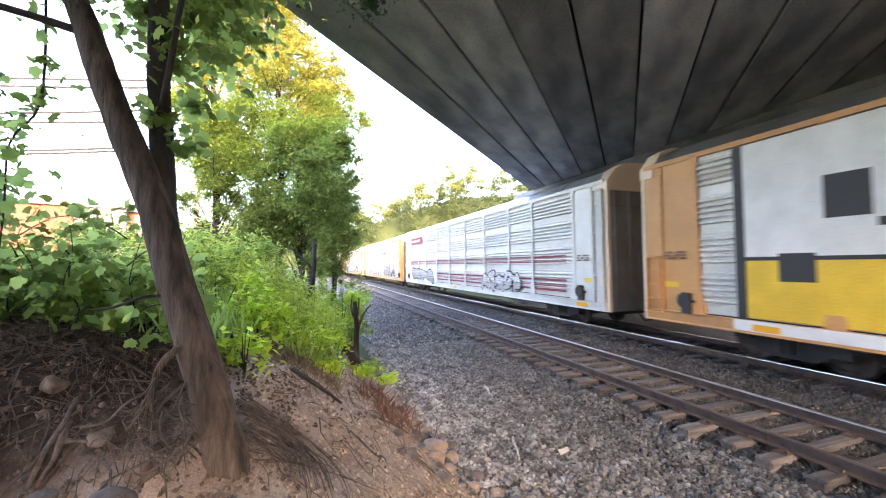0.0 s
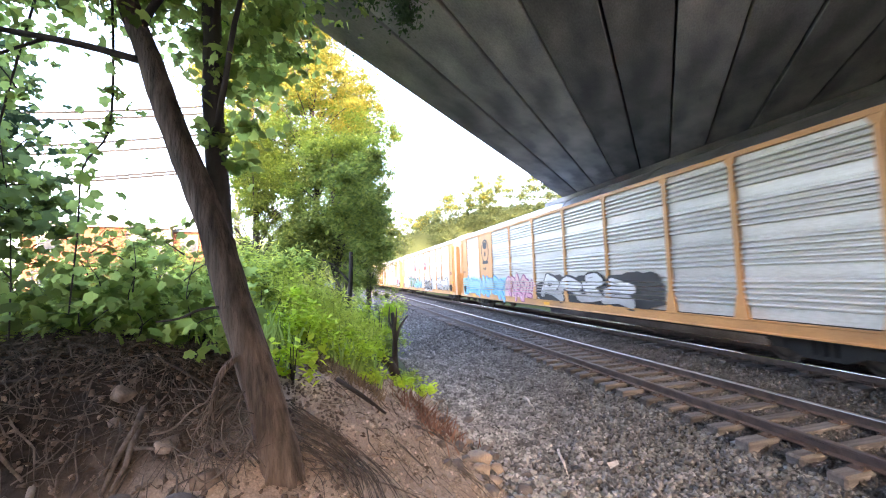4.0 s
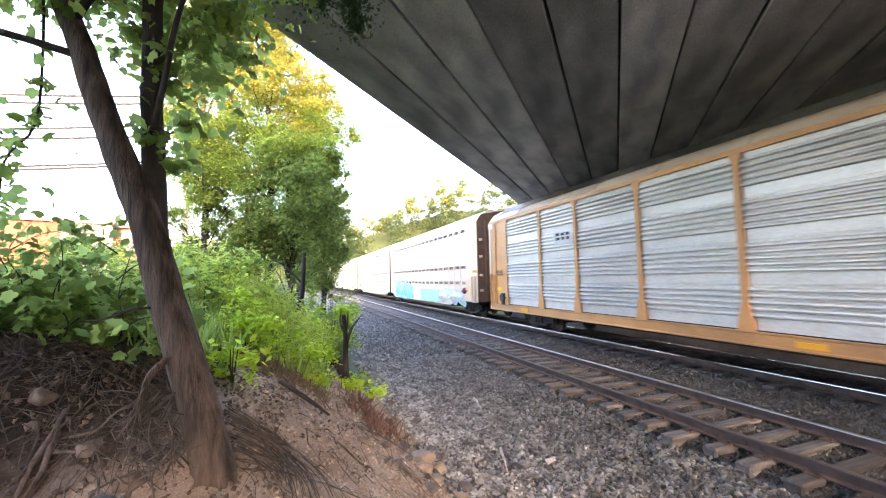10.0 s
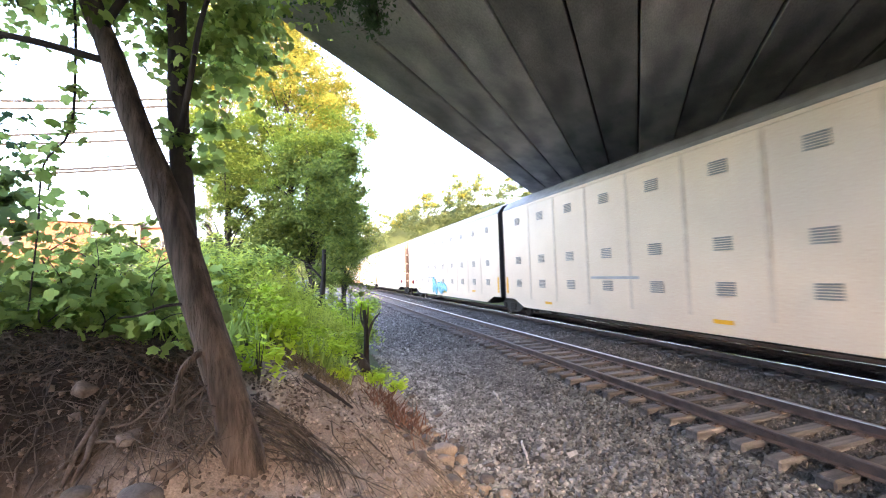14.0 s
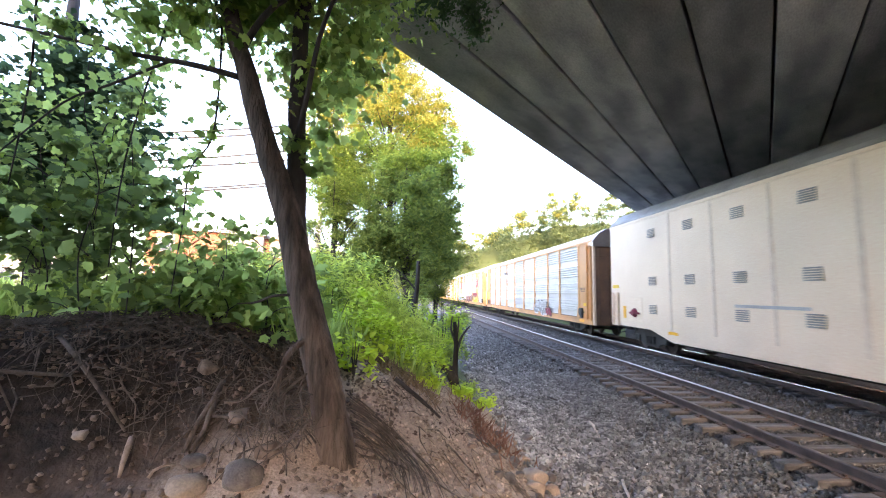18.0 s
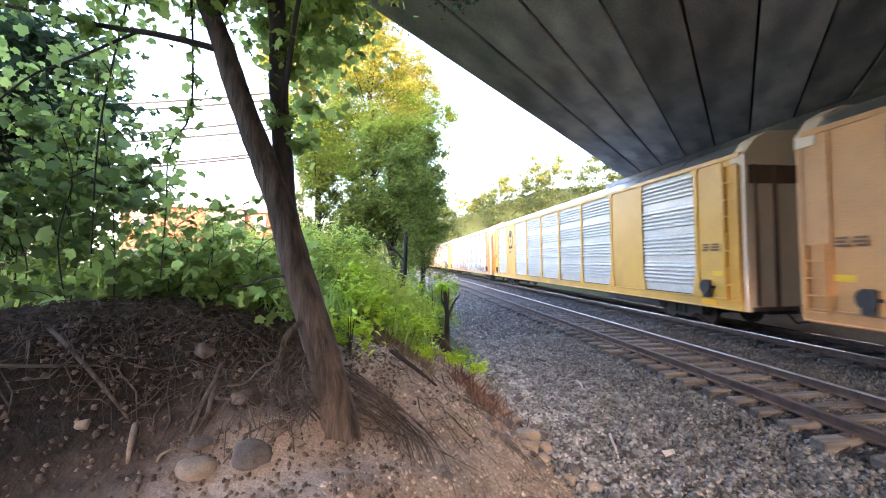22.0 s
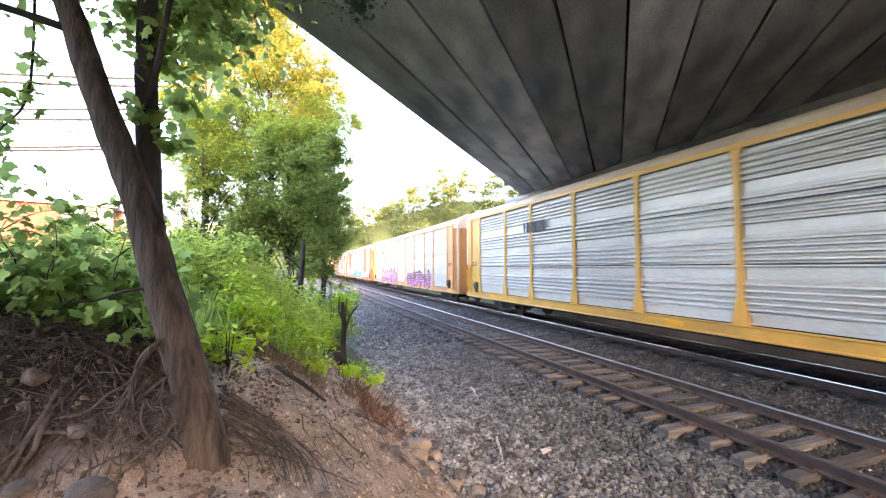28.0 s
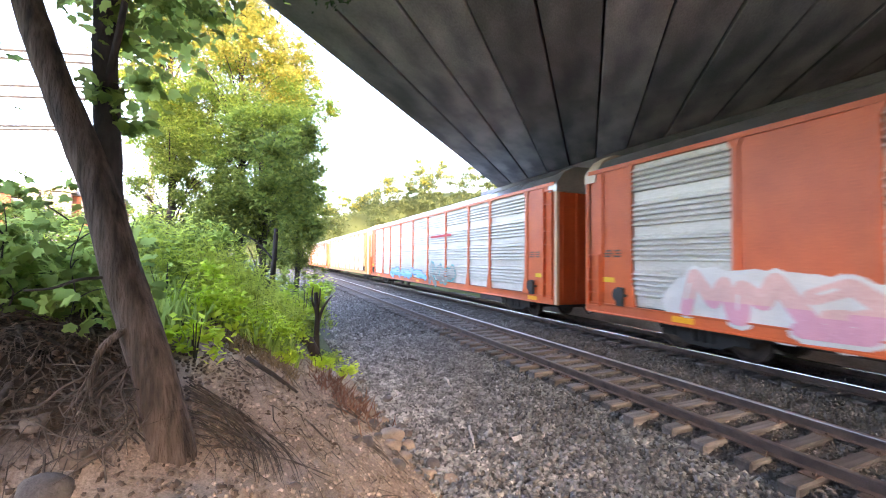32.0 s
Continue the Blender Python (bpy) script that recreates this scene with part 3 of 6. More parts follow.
near = scatter(42000, 0.45, 4.38, 2.0, 14, 1.3)
near = near[(near[:, 0] > 0.62 + 0.3 * np.sin(3 * near[:, 1]) * rng.uniform(0, 1, len(near))) | (rng.uniform(size=len(near)) < 0.25)]
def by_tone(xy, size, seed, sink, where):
    """Ballast that darkens from the foot of the bank towards the track."""
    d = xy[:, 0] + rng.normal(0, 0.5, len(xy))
    for k, (lo, hi, m, tone) in enumerate(((-9, 1.6, "stone", "light grey"), (1.6, 3.2, "stone_track", "grey"), (3.2, 99, "stone_dim", "dark grey"))):
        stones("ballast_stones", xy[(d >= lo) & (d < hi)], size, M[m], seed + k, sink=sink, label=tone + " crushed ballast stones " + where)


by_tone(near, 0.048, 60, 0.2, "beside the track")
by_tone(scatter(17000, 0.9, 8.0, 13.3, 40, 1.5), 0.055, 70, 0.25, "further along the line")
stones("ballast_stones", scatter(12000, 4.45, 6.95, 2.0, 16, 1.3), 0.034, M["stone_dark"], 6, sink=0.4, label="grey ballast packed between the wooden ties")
stones("ballast_stones", scatter(17000, 6.8, 8.4, 3.0, 24, 1.2), 0.042, M["stone_mid"], 9, sink=0.2, label="dark grey ballast between the two tracks")
stones("ballast_stones", scatter(9000, 0.6, 8.0, -9, 2.0), 0.045, M["stone"], 8, sink=0.3, label="grey ballast stones under the overpass")
# shade under the train, put into the dark stone colour
stones("ballast_stones", scatter(5000, 8.2, 12.6, 2, 30), 0.045, M["stone_dark"], 10, sink=0.3, label="ballast under the train, with its shade put into dark stones")


# ---- tracks ----
def rail_shape():
    return [(-0.07, 0), (-0.07, 0.012), (-0.012, 0.03), (-0.012, 0.118), (-0.036, 0.128), (-0.036, 0.155), (-0.028, 0.164), (0.028, 0.164), (0.036, 0.155), (0.036, 0.128), (0.012, 0.118), (0.012, 0.03), (0.07, 0.012), (0.07, 0)]


def rail(parent, x, y0, y1, top, label):
    r = part("rail", MB().extrude(rail_shape(), y0, y1), M["rail_side"], parent, "rusty brown steel rail", at=(x, 0, 0.006))
    crown = [(-0.0375, 0.148), (-0.0365, 0.158), (-0.031, 0.1655), (-0.02, 0.17), (-0.007, 0.172), (0.007, 0.172), (0.02, 0.17), (0.031, 0.1655), (0.0365, 0.158), (0.0375, 0.148)]
    part("rail_head", MB().extrude(crown, y0, y1, False), top, r, label, smooth=True)
    return r


def track(name, cx, z, top, top2, label):
    t = empty(name, pose(cx, 0, z))
    tagged(t, label, "railway track", kind="structure")
    rail(t, -0.7525, -60, 400, top, "worn rail head")
    rail(t, 0.7525, -60, 400, top2, "polished rail head")
    return t


track_near = track("track_1", 5.66, 0.0, M["rail_top"], M["rail_worn"], "rusty railway track on weathered wooden ties")
track_far = track("track_2", 9.42, 0.15, M["rail_bright"], M["rail_bright"], "railway track with shiny rails under the train")

# ---- overpass: adjacent box beams on the skew ----
BR_Z, BR_A, BR_W = 7.44, 43.0, 1.245
bridge = tagged(empty("overpass"), "dark grey concrete overpass of side-by-side box beams", "overpass", kind="structure")
bridge.matrix_basis = Matrix.Translation((0, 0, BR_Z)) @ pose(0, 0, 0, 0, 0, -BR_A)
# in the bridge's space y runs along the beams and x across them
for i in range(15):
    x0 = -6.72 if i == 0 else -5.56 + (i - 1) * BR_W
    w = (BR_W if i else 1.16) - 0.05
    drop = (0.0, 0.012, 0.03, -0.01, 0.02, 0.0, 0.025, 0.0, 0.015, -0.01, 0.02)[i % 11]
    prof = [(0.02, 0.0), (w - 0.02, 0.0), (w, 0.02), (w, 0.8), (0, 0.8), (0, 0.02)]
    part("box_beam", MB().extrude(prof, -22, 34), M["concrete"], bridge, at=(x0, 0, drop))
part("deck_slab", MB().box(-6.9, 12.1, -22, 34, 0.83, 1.05), M["concrete"], bridge, "concrete deck over the beams")
part("parapet", MB().box(-6.9, -6.55, -22, 34, 1.05, 1.9), M["concrete"], bridge, "concrete parapet")
part("parapet", MB().box(11.75, 12.1, -22, 34, 1.05, 1.9), M["concrete"], bridge, "concrete parapet")
# unseen abutments are added further down, in line with the tracks
# unseen rise added behind the overpass, shaped to block the low sun
xr, yr = np.meshgrid(np.linspace(-160, 160, 161), np.linspace(-140, -34, 40))
hr = (13.6 + 6 * smooth_step(-1.0, 3.5, xr)) * smooth_step(-36, -48, yr) + 1.2 * np.sin(0.21 * xr) * np.sin(0.3 * yr) - 1.5
ixr = np.arange(xr.size).reshape(xr.shape)
tagged(soup("hillside", np.stack([xr, yr, hr], -1).reshape(-1, 3), np.stack([ixr[:-1, :-1], ixr[:-1, 1:], ixr[1:, 1:], ixr[1:, :-1]], -1).reshape(-1, 4), M["leaf_far"], smooth=True), "unseen green rise added behind the overpass to block sun", "hill", kind="structure")
# slope added beyond the abutment, to darken the view under the train
xs_, ys_ = np.meshgrid(np.linspace(13.0, 45, 24), np.linspace(26.2, 112, 40))
hs_ = 6.5 * smooth_step(13.0, 18, xs_) + 0.5 * np.sin(0.9 * xs_) * np.sin(0.7 * ys_) - 0.6
ixs = np.arange(xs_.size).reshape(xs_.shape)
tagged(soup("hillside", np.stack([xs_, ys_, hs_], -1).reshape(-1, 3), np.stack([ixs[:-1, :-1], ixs[:-1, 1:], ixs[1:, 1:], ixs[1:, :-1]], -1).reshape(-1, 4), M["leaf_far"], smooth=True), "green slope added behind the train to darken the gap under it", "hill", kind="structure")
# both walls are added; the right one runs back to shut out light
for nm, x0, x1, y0, y1 in (("abutment", -9.2, -8.2, -30, -1.5), ("abutment", 12.9, 13.9, -40, 26)):
    tagged(part(nm, MB().box(x0, x1, y0, y1, -0.6, BR_Z - 0.02), M["concrete"]), "unseen concrete abutment wall added under the overpass beams", "abutment", kind="structure")


# ---- the train ----
HW, SILL0, SILL1, TOP = 1.62, 0.7, 1.0, 4.86
PANELS = (1.65, 2.8, 2.1, 2.8, 2.75, 2.8, 2.8, 2.75, 2.2, 2.75, 1.55)
LEN = sum(PANELS)


BANDS, RIBS, FLAT, RISE, SLOT = 4, 5, 0.265, 0.133, 0.04
BAND = FLAT + RIBS * RISE


def slots():
    """Heights of the open slots under the ribs of a side sheet."""
    return [SILL1 + 0.02 + b * BAND + FLAT + r * RISE for b in range(BANDS) for r in range(RIBS)]


def rib_panel(w):
    """Corrugated side sheet facing -x: four bands of ribs, a deep slot under each rib, flats between."""
    prof = [(0.05, SILL1 + 0.02)]
    for b in range(BANDS):
        z0 = SILL1 + 0.02 + b * BAND
        if b:
            prof += [(0.05, z0 + 0.02), (0.036, z0 + 0.03), (0.036, z0 + 0.06), (0.05, z0 + 0.07)]
        for r in range(RIBS):
            a = z0 + FLAT + r * RISE
            prof += [(0.05, a), (0.112, a + 0.004), (0.112, a + SLOT - 0.004), (0.03, a + SLOT), (-0.012, a + SLOT + 0.006), (-0.006, a + SLOT + 0.04), (0.05, a + RISE - 0.012)]
    prof.append((0.05, TOP - 0.02))
    n = len(prof)
    return MB().add([(x, y, z) for y in (0.02, w - 0.02) for x, z in prof], [(i, i + 1, n + i + 1, n + i) for i in range(n - 1)])


def flat_panel(w):
    return MB().box(0.0, 0.05, 0.0, w, SILL1, TOP, 0.01)


def post():
    mb = MB().box(-0.034, 0.05, -0.08, 0.08, SILL1 - 0.02, TOP, 0.012)
    mb.add([(-0.048, -0.2, SILL1 - 0.02), (-0.048, 0.2, SILL1 - 0.02), (-0.04, 0.1, SILL1 + 0.55), (-0.04, -0.1, SILL1 + 0.55), (0.0, -0.2, SILL1 - 0.02), (0.0, 0.2, SILL1 - 0.02), (0.0, 0.1, SILL1 + 0.55), (0.0, -0.1, SILL1 + 0.55)],
           [(0, 1, 2, 3), (0, 4, 5, 1), (1, 5, 6, 2), (3, 7, 4, 0), (2, 6, 7, 3)])
    mb.add([(-0.04, -0.08, TOP - 0.2), (-0.04, 0.08, TOP - 0.2), (-0.04, 0.17, TOP), (-0.04, -0.17, TOP), (0, -0.08, TOP - 0.2), (0, 0.08, TOP - 0.2), (0, 0.17, TOP), (0, -0.17, TOP)], [(0, 1, 2, 3), (1, 5, 6, 2), (3, 7, 4, 0), (0, 4, 5, 1)])
    return mb


def roof_prof(h=0.6, e=0.0):
    return [(-HW + 0.02 - e, TOP + 0.02), (-HW + 0.06, TOP + 0.2 * h), (-HW + 0.3, TOP + 0.62 * h), (-HW + 0.72, TOP + 0.93 * h), (0, TOP + h), (HW - 0.72, TOP + 0.93 * h), (HW - 0.3, TOP + 0.62 * h), (HW - 0.06, TOP + 0.2 * h), (HW - 0.02 + e, TOP + 0.02)]


def ladder(w=0.42, n=9, z0=SILL1 - 0.1, z1=TOP - 0.2):
    mb = MB()
    for k in range(n):
        z = z0 + (z1 - z0) * k / (n - 1)
        mb.box(-0.1, -0.07, 0, w, z, z + 0.035)
    return mb.box(-0.1, 0.0, -0.02, 0.0, z0, z1).box(-0.1, 0.0, w, w + 0.02, z0, z1)


def truck(parent, y, wheels=True, fr=None):
    """Two-axle truck: side frames with spring pockets, bolster and two wheelsets."""
    t = part("truck", lambda: MB().box(-1.0, 1.0, -0.25, 0.25, 0.35, 0.62, 0.03), M["black"], parent, "black cast truck", key="bolster", at=(0, y, 0))
    for sx in (-1, 1):
        def frame_shape():
            mb = MB()
            p = [(-1.2, 0.5), (-1.2, 0.68), (-0.75, 0.78), (-0.35, 0.86), (0.35, 0.86), (0.75, 0.78), (1.2, 0.68), (1.2, 0.5), (0.95, 0.44), (0.6, 0.3), (0.4, 0.2), (-0.4, 0.2), (-0.6, 0.3), (-0.95, 0.44)]
            mb.add([(x, q, z) for x in (-0.06, 0.06) for q, z in p], [tuple(range(14)), tuple(range(27, 13, -1))] + [(i, (i + 1) % 14, 14 + (i + 1) % 14, 14 + i) for i in range(14)])
            for q in (-0.9, 0.9):
                mb.box(-0.11, 0.08, q - 0.16, q + 0.16, 0.36, 0.6, 0.02)
            for q in (-0.2, 0.0, 0.2):
                mb.tube([(-0.08, q, 0.3), (-0.08, q, 0.6)], 0.07, 8)
            return mb
        part("side_frame", frame_shape, M["black"], t, key="side_frame", at=pose(sx * 0.99, 0, 0, 0, 0, 180 if sx > 0 else 0))
    for q in (-0.9, 0.9):
        w = part("wheelset", lambda: MB().tube([(-0.95, 0, 0), (0.95, 0, 0)], 0.085, 10).wheel(-0.82, -0.69, 0.42, 0, 0).wheel(0.69, 0.82, 0.42, 0, 0), M["wheel"], t, "worn steel wheelset", key="wheelset", at=(0, q, 0.42))
    return t


def blob(rng, y0, y1, z0, z1, n=18, jag=0.16):
    cy, cz, ry, rz = (y0 + y1) / 2, (z0 + z1) / 2, (y1 - y0) / 2, (z1 - z0) / 2
    out = []
    for k in range(n):
        a = 2 * math.pi * k / n
        c, s = math.cos(a), math.sin(a)
        e = (abs(c) ** 3 + abs(s) ** 3) ** (-1 / 3)
        r = e * (1 + rng.uniform(-jag, jag))
        out.append((cy + ry * r * c, cz + rz * r * s))
    return out


def cut(poly, lo, hi):
    """The part of a flat outline of (y, z) points between two heights."""
    for sign, lim in ((1, lo), (-1, -hi)):
        out = []
        for (y0, z0), (y1, z1) in zip(poly, poly[1:] + poly[:1]):
            d0, d1 = sign * z0 - lim, sign * z1 - lim
            if d0 >= 0:
                out.append((y0, z0))
            if d0 * d1 < 0:
                k = d0 / (d0 - d1)
                out.append((y0 + (y1 - y0) * k, z0 + (z1 - z0) * k))
        poly = out
        if len(poly) < 3:
            return []
    return poly


def face(mb, poly, x, ribbed=False, top=9.0):
    """A flat outline on the side; ribbed: paint that stops at the slots of the sheets; top: where it ends."""
    if top < 9.0:
        poly = cut(list(poly), -1.0, top)
        if not poly:
            return mb
    cy, cz = sum(p[0] for p in poly) / len(poly), sum(p[1] for p in poly) / len(poly)
    n = len(poly)
    if not ribbed:
        return mb.add([(x, cy, cz)] + [(x, y, z) for y, z in poly], [(0, 1 + i, 1 + (i + 1) % n) for i in range(n)])
    sl = slots()
    runs = list(zip([-1.0] + [z + SLOT for z in sl], sl + [9.0]))
    zs = [p[1] for p in poly]
    shapes = [list(poly)] if n <= 4 else [[(cy, cz), poly[i], poly[(i + 1) % n]] for i in range(n)]
    for lo, hi in runs:
        if hi < min(zs) or lo > max(zs):
            continue
        for sh in shapes:
            q = cut(sh, lo, hi)
            if q:
                mb.add([(x, y, z) for y, z in q], [tuple(range(len(q)))])
    return mb


SPRAYX = -HW - 0.012


GLYPHS = (
    ((0.0, 0.1), (0.2, 0.95), (0.5, 0.35), (0.75, 1.0), (1.05, 0.15)), None,
    ((1.0, 0.9), (0.4, 1.0), (0.0, 0.6), (0.45, 0.45), (0.9, 0.6), (0.85, 0.05), (0.1, 0.0), (-0.15, 0.25)), None,
    ((0.0, 0.0), (0.1, 1.05), (0.45, 0.8)), ((0.2, 0.5), (0.7, 0.15), (1.1, -0.05)), ((0.55, 1.0), (0.9, 0.6), (0.6, 0.4)), None,
    ((0.1, 0.85), (0.6, 1.05), (1.0, 0.7), (0.5, 0.5), (1.05, 0.2), (0.6, -0.05), (0.0, 0.2)), ((0.2, 0.5), (0.5, 0.5)), None,
    ((0.0, 0.5), (0.25, 0.95), (0.7, 0.9), (0.4, 0.3), (0.9, 0.0)), ((0.9, 1.0), (1.0, 0.4)), None,
    ((-0.1, 0.2), (0.4, 0.0), (0.55, 0.55), (0.15, 0.8), (0.5, 1.05), (1.0, 0.85)), ((0.75, 0.65), (0.95, 0.1)), None)


def stroke(mb, pts, w, x, rng, drift, ribbed=True, top=9.0):
    """A sprayed stroke with rounded joints, laid as stacked quads and discs."""
    for (y0, z0), (y1, z1) in zip(pts, pts[1:]):
        d = math.hypot(y1 - y0, z1 - z0) or 1
        ny, nz = -(z1 - z0) / d * w, (y1 - y0) / d * w
        face(mb, [(y0 + ny, z0 + nz), (y1 + ny * drift, z1 + nz * drift), (y1 - ny * drift, z1 - nz * drift), (y0 - ny, z0 - nz)], x, ribbed, top)
        x -= 0.00025
    for y, z in pts:
        face(mb, [(y + 0.98 * w * math.cos(k * 0.7854), z + 0.98 * w * math.sin(k * 0.7854)) for k in range(8)], x, ribbed, top)
        x -= 0.00025
    return x


LOWER = dict(aqua="sky", white="ghost", pink="violet", blush="pink", lime="gold", ghost="grey", purple="violet")  # second tone towards the foot of a fill


def piece(car, y0, y1, z0, z1, fill, edge, n, seed, wild=0.16, cloud=None, ribbed=True):
    """A sprayed piece: slanted fat letters with an outline, a fill, gleams, and a soft cloud behind."""
    rng = random.Random(seed)
    ribbed = ribbed and car.name.startswith("autorack")
    glyphs, cur = [], []
    for g_ in GLYPHS:
        if g_ is None:
            glyphs.append(cur)
            cur = []
        else:
            cur.append(g_)
    w = (y1 - y0) / n
    base = SPRAYX - 0.034
    if cloud:
        for k in range(2 * n + 1):
            a = y0 - 0.3 * w + k * w / 2
            mb = face(MB(), blob(rng, a - 0.55 * w, a + 0.75 * w, z0 - rng.uniform(0.0, 0.12), z1 - (z1 - z0) * rng.uniform(0.0, 0.3), 22, 0.1), base + 0.008 - 0.0004 * k, ribbed)
            part("sprayed_cloud", mb, M[cloud], car)
    for k in range(n):
        hi, lo = z1 + rng.uniform(-0.2, 0.12) * (z1 - z0), z0 + rng.uniform(-0.05, 0.1) * (z1 - z0)
        lean, fat = rng.uniform(-0.25, 0.25) * w, rng.uniform(0.15, 0.22) * min(w, z1 - z0)
        g_ = rng.choice(glyphs)
        mirror = (hi - lo)
        paths = [[(y0 + (k + 1) * w - 0.04 * w - p * w * 0.92 + lean * (q - 0.5) + rng.uniform(-wild, wild) * 0.7 * w, lo + fat + q * (mirror - 2 * fat) + rng.uniform(-wild, wild) * 0.6 * mirror) for p, q in pl] for pl in g_]
        mb, mf, mg, ml = MB(), MB(), MB(), MB()
        xe, xf, xl = base - 0.0008 * k, base - 0.018 - 0.0008 * k, base - 0.027 - 0.0008 * k
        for pl in paths:
            xe = stroke(mb, pl, fat + 0.042, xe, rng, 1.1, ribbed)
            xf = stroke(mf, pl, fat * 0.78, xf, rng, 1.05, ribbed)
            xl = stroke(ml, pl, fat * 0.78, xl, rng, 1.05, ribbed, lo + rng.uniform(0.38, 0.55) * mirror)
        letter = part("sprayed_letter", mb, M[edge], car)
        part("letter_fill", mf, M[fill], letter)
        if fill in LOWER and ml.v:
            tagged(part("letter_fade", ml, M[LOWER[fill]], letter), kind="stuff")
        (a, b), (c_, d) = paths[0][0], paths[0][1]
        stroke(mg, [(a * 0.7 + c_ * 0.3 + 0.3 * fat, b * 0.7 + d * 0.3), (a * 0.25 + c_ * 0.75 + 0.3 * fat, b * 0.25 + d * 0.75)], 0.025, base - 0.036, rng, 1.0, ribbed)
        part("letter_gleam", mg, M["white" if fill not in ("white", "cream") else "ghost"], letter)


def patch(car, name, y0, y1, z0, z1, m, x=SPRAYX - 0.004, label="", round_=False, seed=0):
    rng = random.Random(seed)
    poly = blob(rng, y0, y1, z0, z1, 24, 0.04) if round_ else [(y0, z0), (y1, z0), (y1, z1), (y0, z1)]
    return part(name, face(MB(), poly, x, name in ("red_stripe", "sprayed_field")), M[m], car, label)


def emblem(car, y, z, r, bg):
    """Round railway emblem: a dark ring, a dark head and a ribbon."""
    ring = lambda q: [(y + q * math.cos(k * 0.2618), z + 1.12 * q * math.sin(k * 0.2618)) for k in range(24)]
    part("round_emblem", face(MB(), ring(r), SPRAYX - 0.004), M["black"], car, "dark ring of a round emblem")
    part("round_emblem", face(MB(), ring(r * 0.85), SPRAYX - 0.007), M[bg], car)
    patch(car, "emblem_head", y - 0.5 * r, y + 0.5 * r, z + 0.2 * r, z + 0.86 * r, "black", SPRAYX - 0.01, round_=True, seed=2)
    patch(car, "emblem_leaf", y - 0.18 * r, y + 0.18 * r, z - 0.5 * r, z - 0.05 * r, "black", SPRAYX - 0.01, round_=True, seed=4)
    patch(car, "emblem_ribbon", y - 0.75 * r, y + 0.75 * r, z - 1.2 * r, z - 0.92 * r, "black", SPRAYX - 0.012)
    bars(car, y - 0.3 * r, y + 0.35 * r, z - 1.75 * r, 0.14, "black", 1, 3)


def bars(car, y0, y1, z, h, m, rows=1, seed=0):
    """Lettering that cannot be read: short bars of its size."""
    rng = random.Random(seed)
    for r in range(rows):
        mb, y = MB(), y0
        while y < y1 - 0.1:
            d = rng.uniform(0.16, 0.36)
            face(mb, [(y, z - r * h * 1.6), (min(y + d, y1), z - r * h * 1.6), (min(y + d, y1), z - r * h * 1.6 + h), (y, z - r * h * 1.6 + h)], SPRAYX - 0.053 - 0.001 * r)
            y += d + 0.09
        part("lettering", mb, M[m], car)


def words(car, text, y, z, size, m, x, name="lettering", bold=0.0, parent=None, wide=1.0, lean=0.0):
    """Readable lettering on the seen side; y: its first letter's edge."""
    cu = bpy.data.curves.new(name, "FONT")
    cu.body, cu.size, cu.offset = text, size, bold
    tmp = bpy.data.objects.new(name, cu)
    scene.collection.objects.link(tmp)
    bpy.context.view_layer.update()
    me = bpy.data.meshes.new_from_object(tmp)
    bpy.data.objects.remove(tmp)
    bpy.data.curves.remove(cu)
    me.transform(Matrix(((wide, lean, 0, 0), (0, 1, 0, 0), (0, 0, 1, 0), (0, 0, 0, 1))))
    me.materials.clear()
    me.materials.append(M[m])
    ob = new(name, me)
    ob.parent = parent or car
    ob.matrix_basis = Matrix(((0, 0, -1, x), (-1, 0, 0, y), (0, 1, 0, z), (0, 0, 0, 1)))
    return ob


def autorack(label, paint, sheet="silver", solid=(), roof="roof", endm=None, seed=0, paints={}):
    """Enclosed railcar for motor vehicles; space: lead end at y = 0, rail top at z = 0, seen side at -x."""
    car = tagged(empty("autorack_railcar"), label, "railcar", "cars of the freight train")
    pm, sm = M[paint], M[sheet]
    em = M[endm or paint]
    # solid black filler: the dark of the inside is put into its colour
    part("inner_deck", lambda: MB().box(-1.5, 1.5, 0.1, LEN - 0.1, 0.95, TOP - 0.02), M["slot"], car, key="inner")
    for sx in (-1, 1):
        part("side_sill", lambda: MB().extrude([(-0.06, SILL0), (0.0, SILL0), (0.0, SILL1), (-0.06, SILL1), (-0.06, SILL1 - 0.03), (-0.045, SILL1 - 0.05), (-0.045, SILL0 + 0.05), (-0.06, SILL0 + 0.03)], 0.0, LEN), pm, car, key="sill" , at=pose(sx * (HW - 0.0), LEN if sx > 0 else 0, 0, 0, 0, 180 if sx > 0 else 0))
        part("top_rail", lambda: MB().box(-0.07, 0.02, 0.0, LEN, TOP - 0.02, TOP + 0.1), pm, car, key="toprail", at=pose(sx * (HW - 0.02), LEN if sx > 0 else 0, 0, 0, 0, 180 if sx > 0 else 0))
    part("lower_frame", lambda: MB().box(-0.6, 0.6, 0.3, LEN - 0.3, 0.55, 0.9).box(-1.45, 1.45, 3.6, LEN - 3.6, 0.62, 0.74), M["black"], car, "black centre frame", key="centre")
    y = 0.0
    for i, w in enumerate(PANELS):
        ends = i in (0, len(PANELS) - 1)
        for sx in (-1, 1):
            m_at = pose(-HW, y, 0) if sx < 0 else pose(HW, y + w, 0, 0, 0, 180)
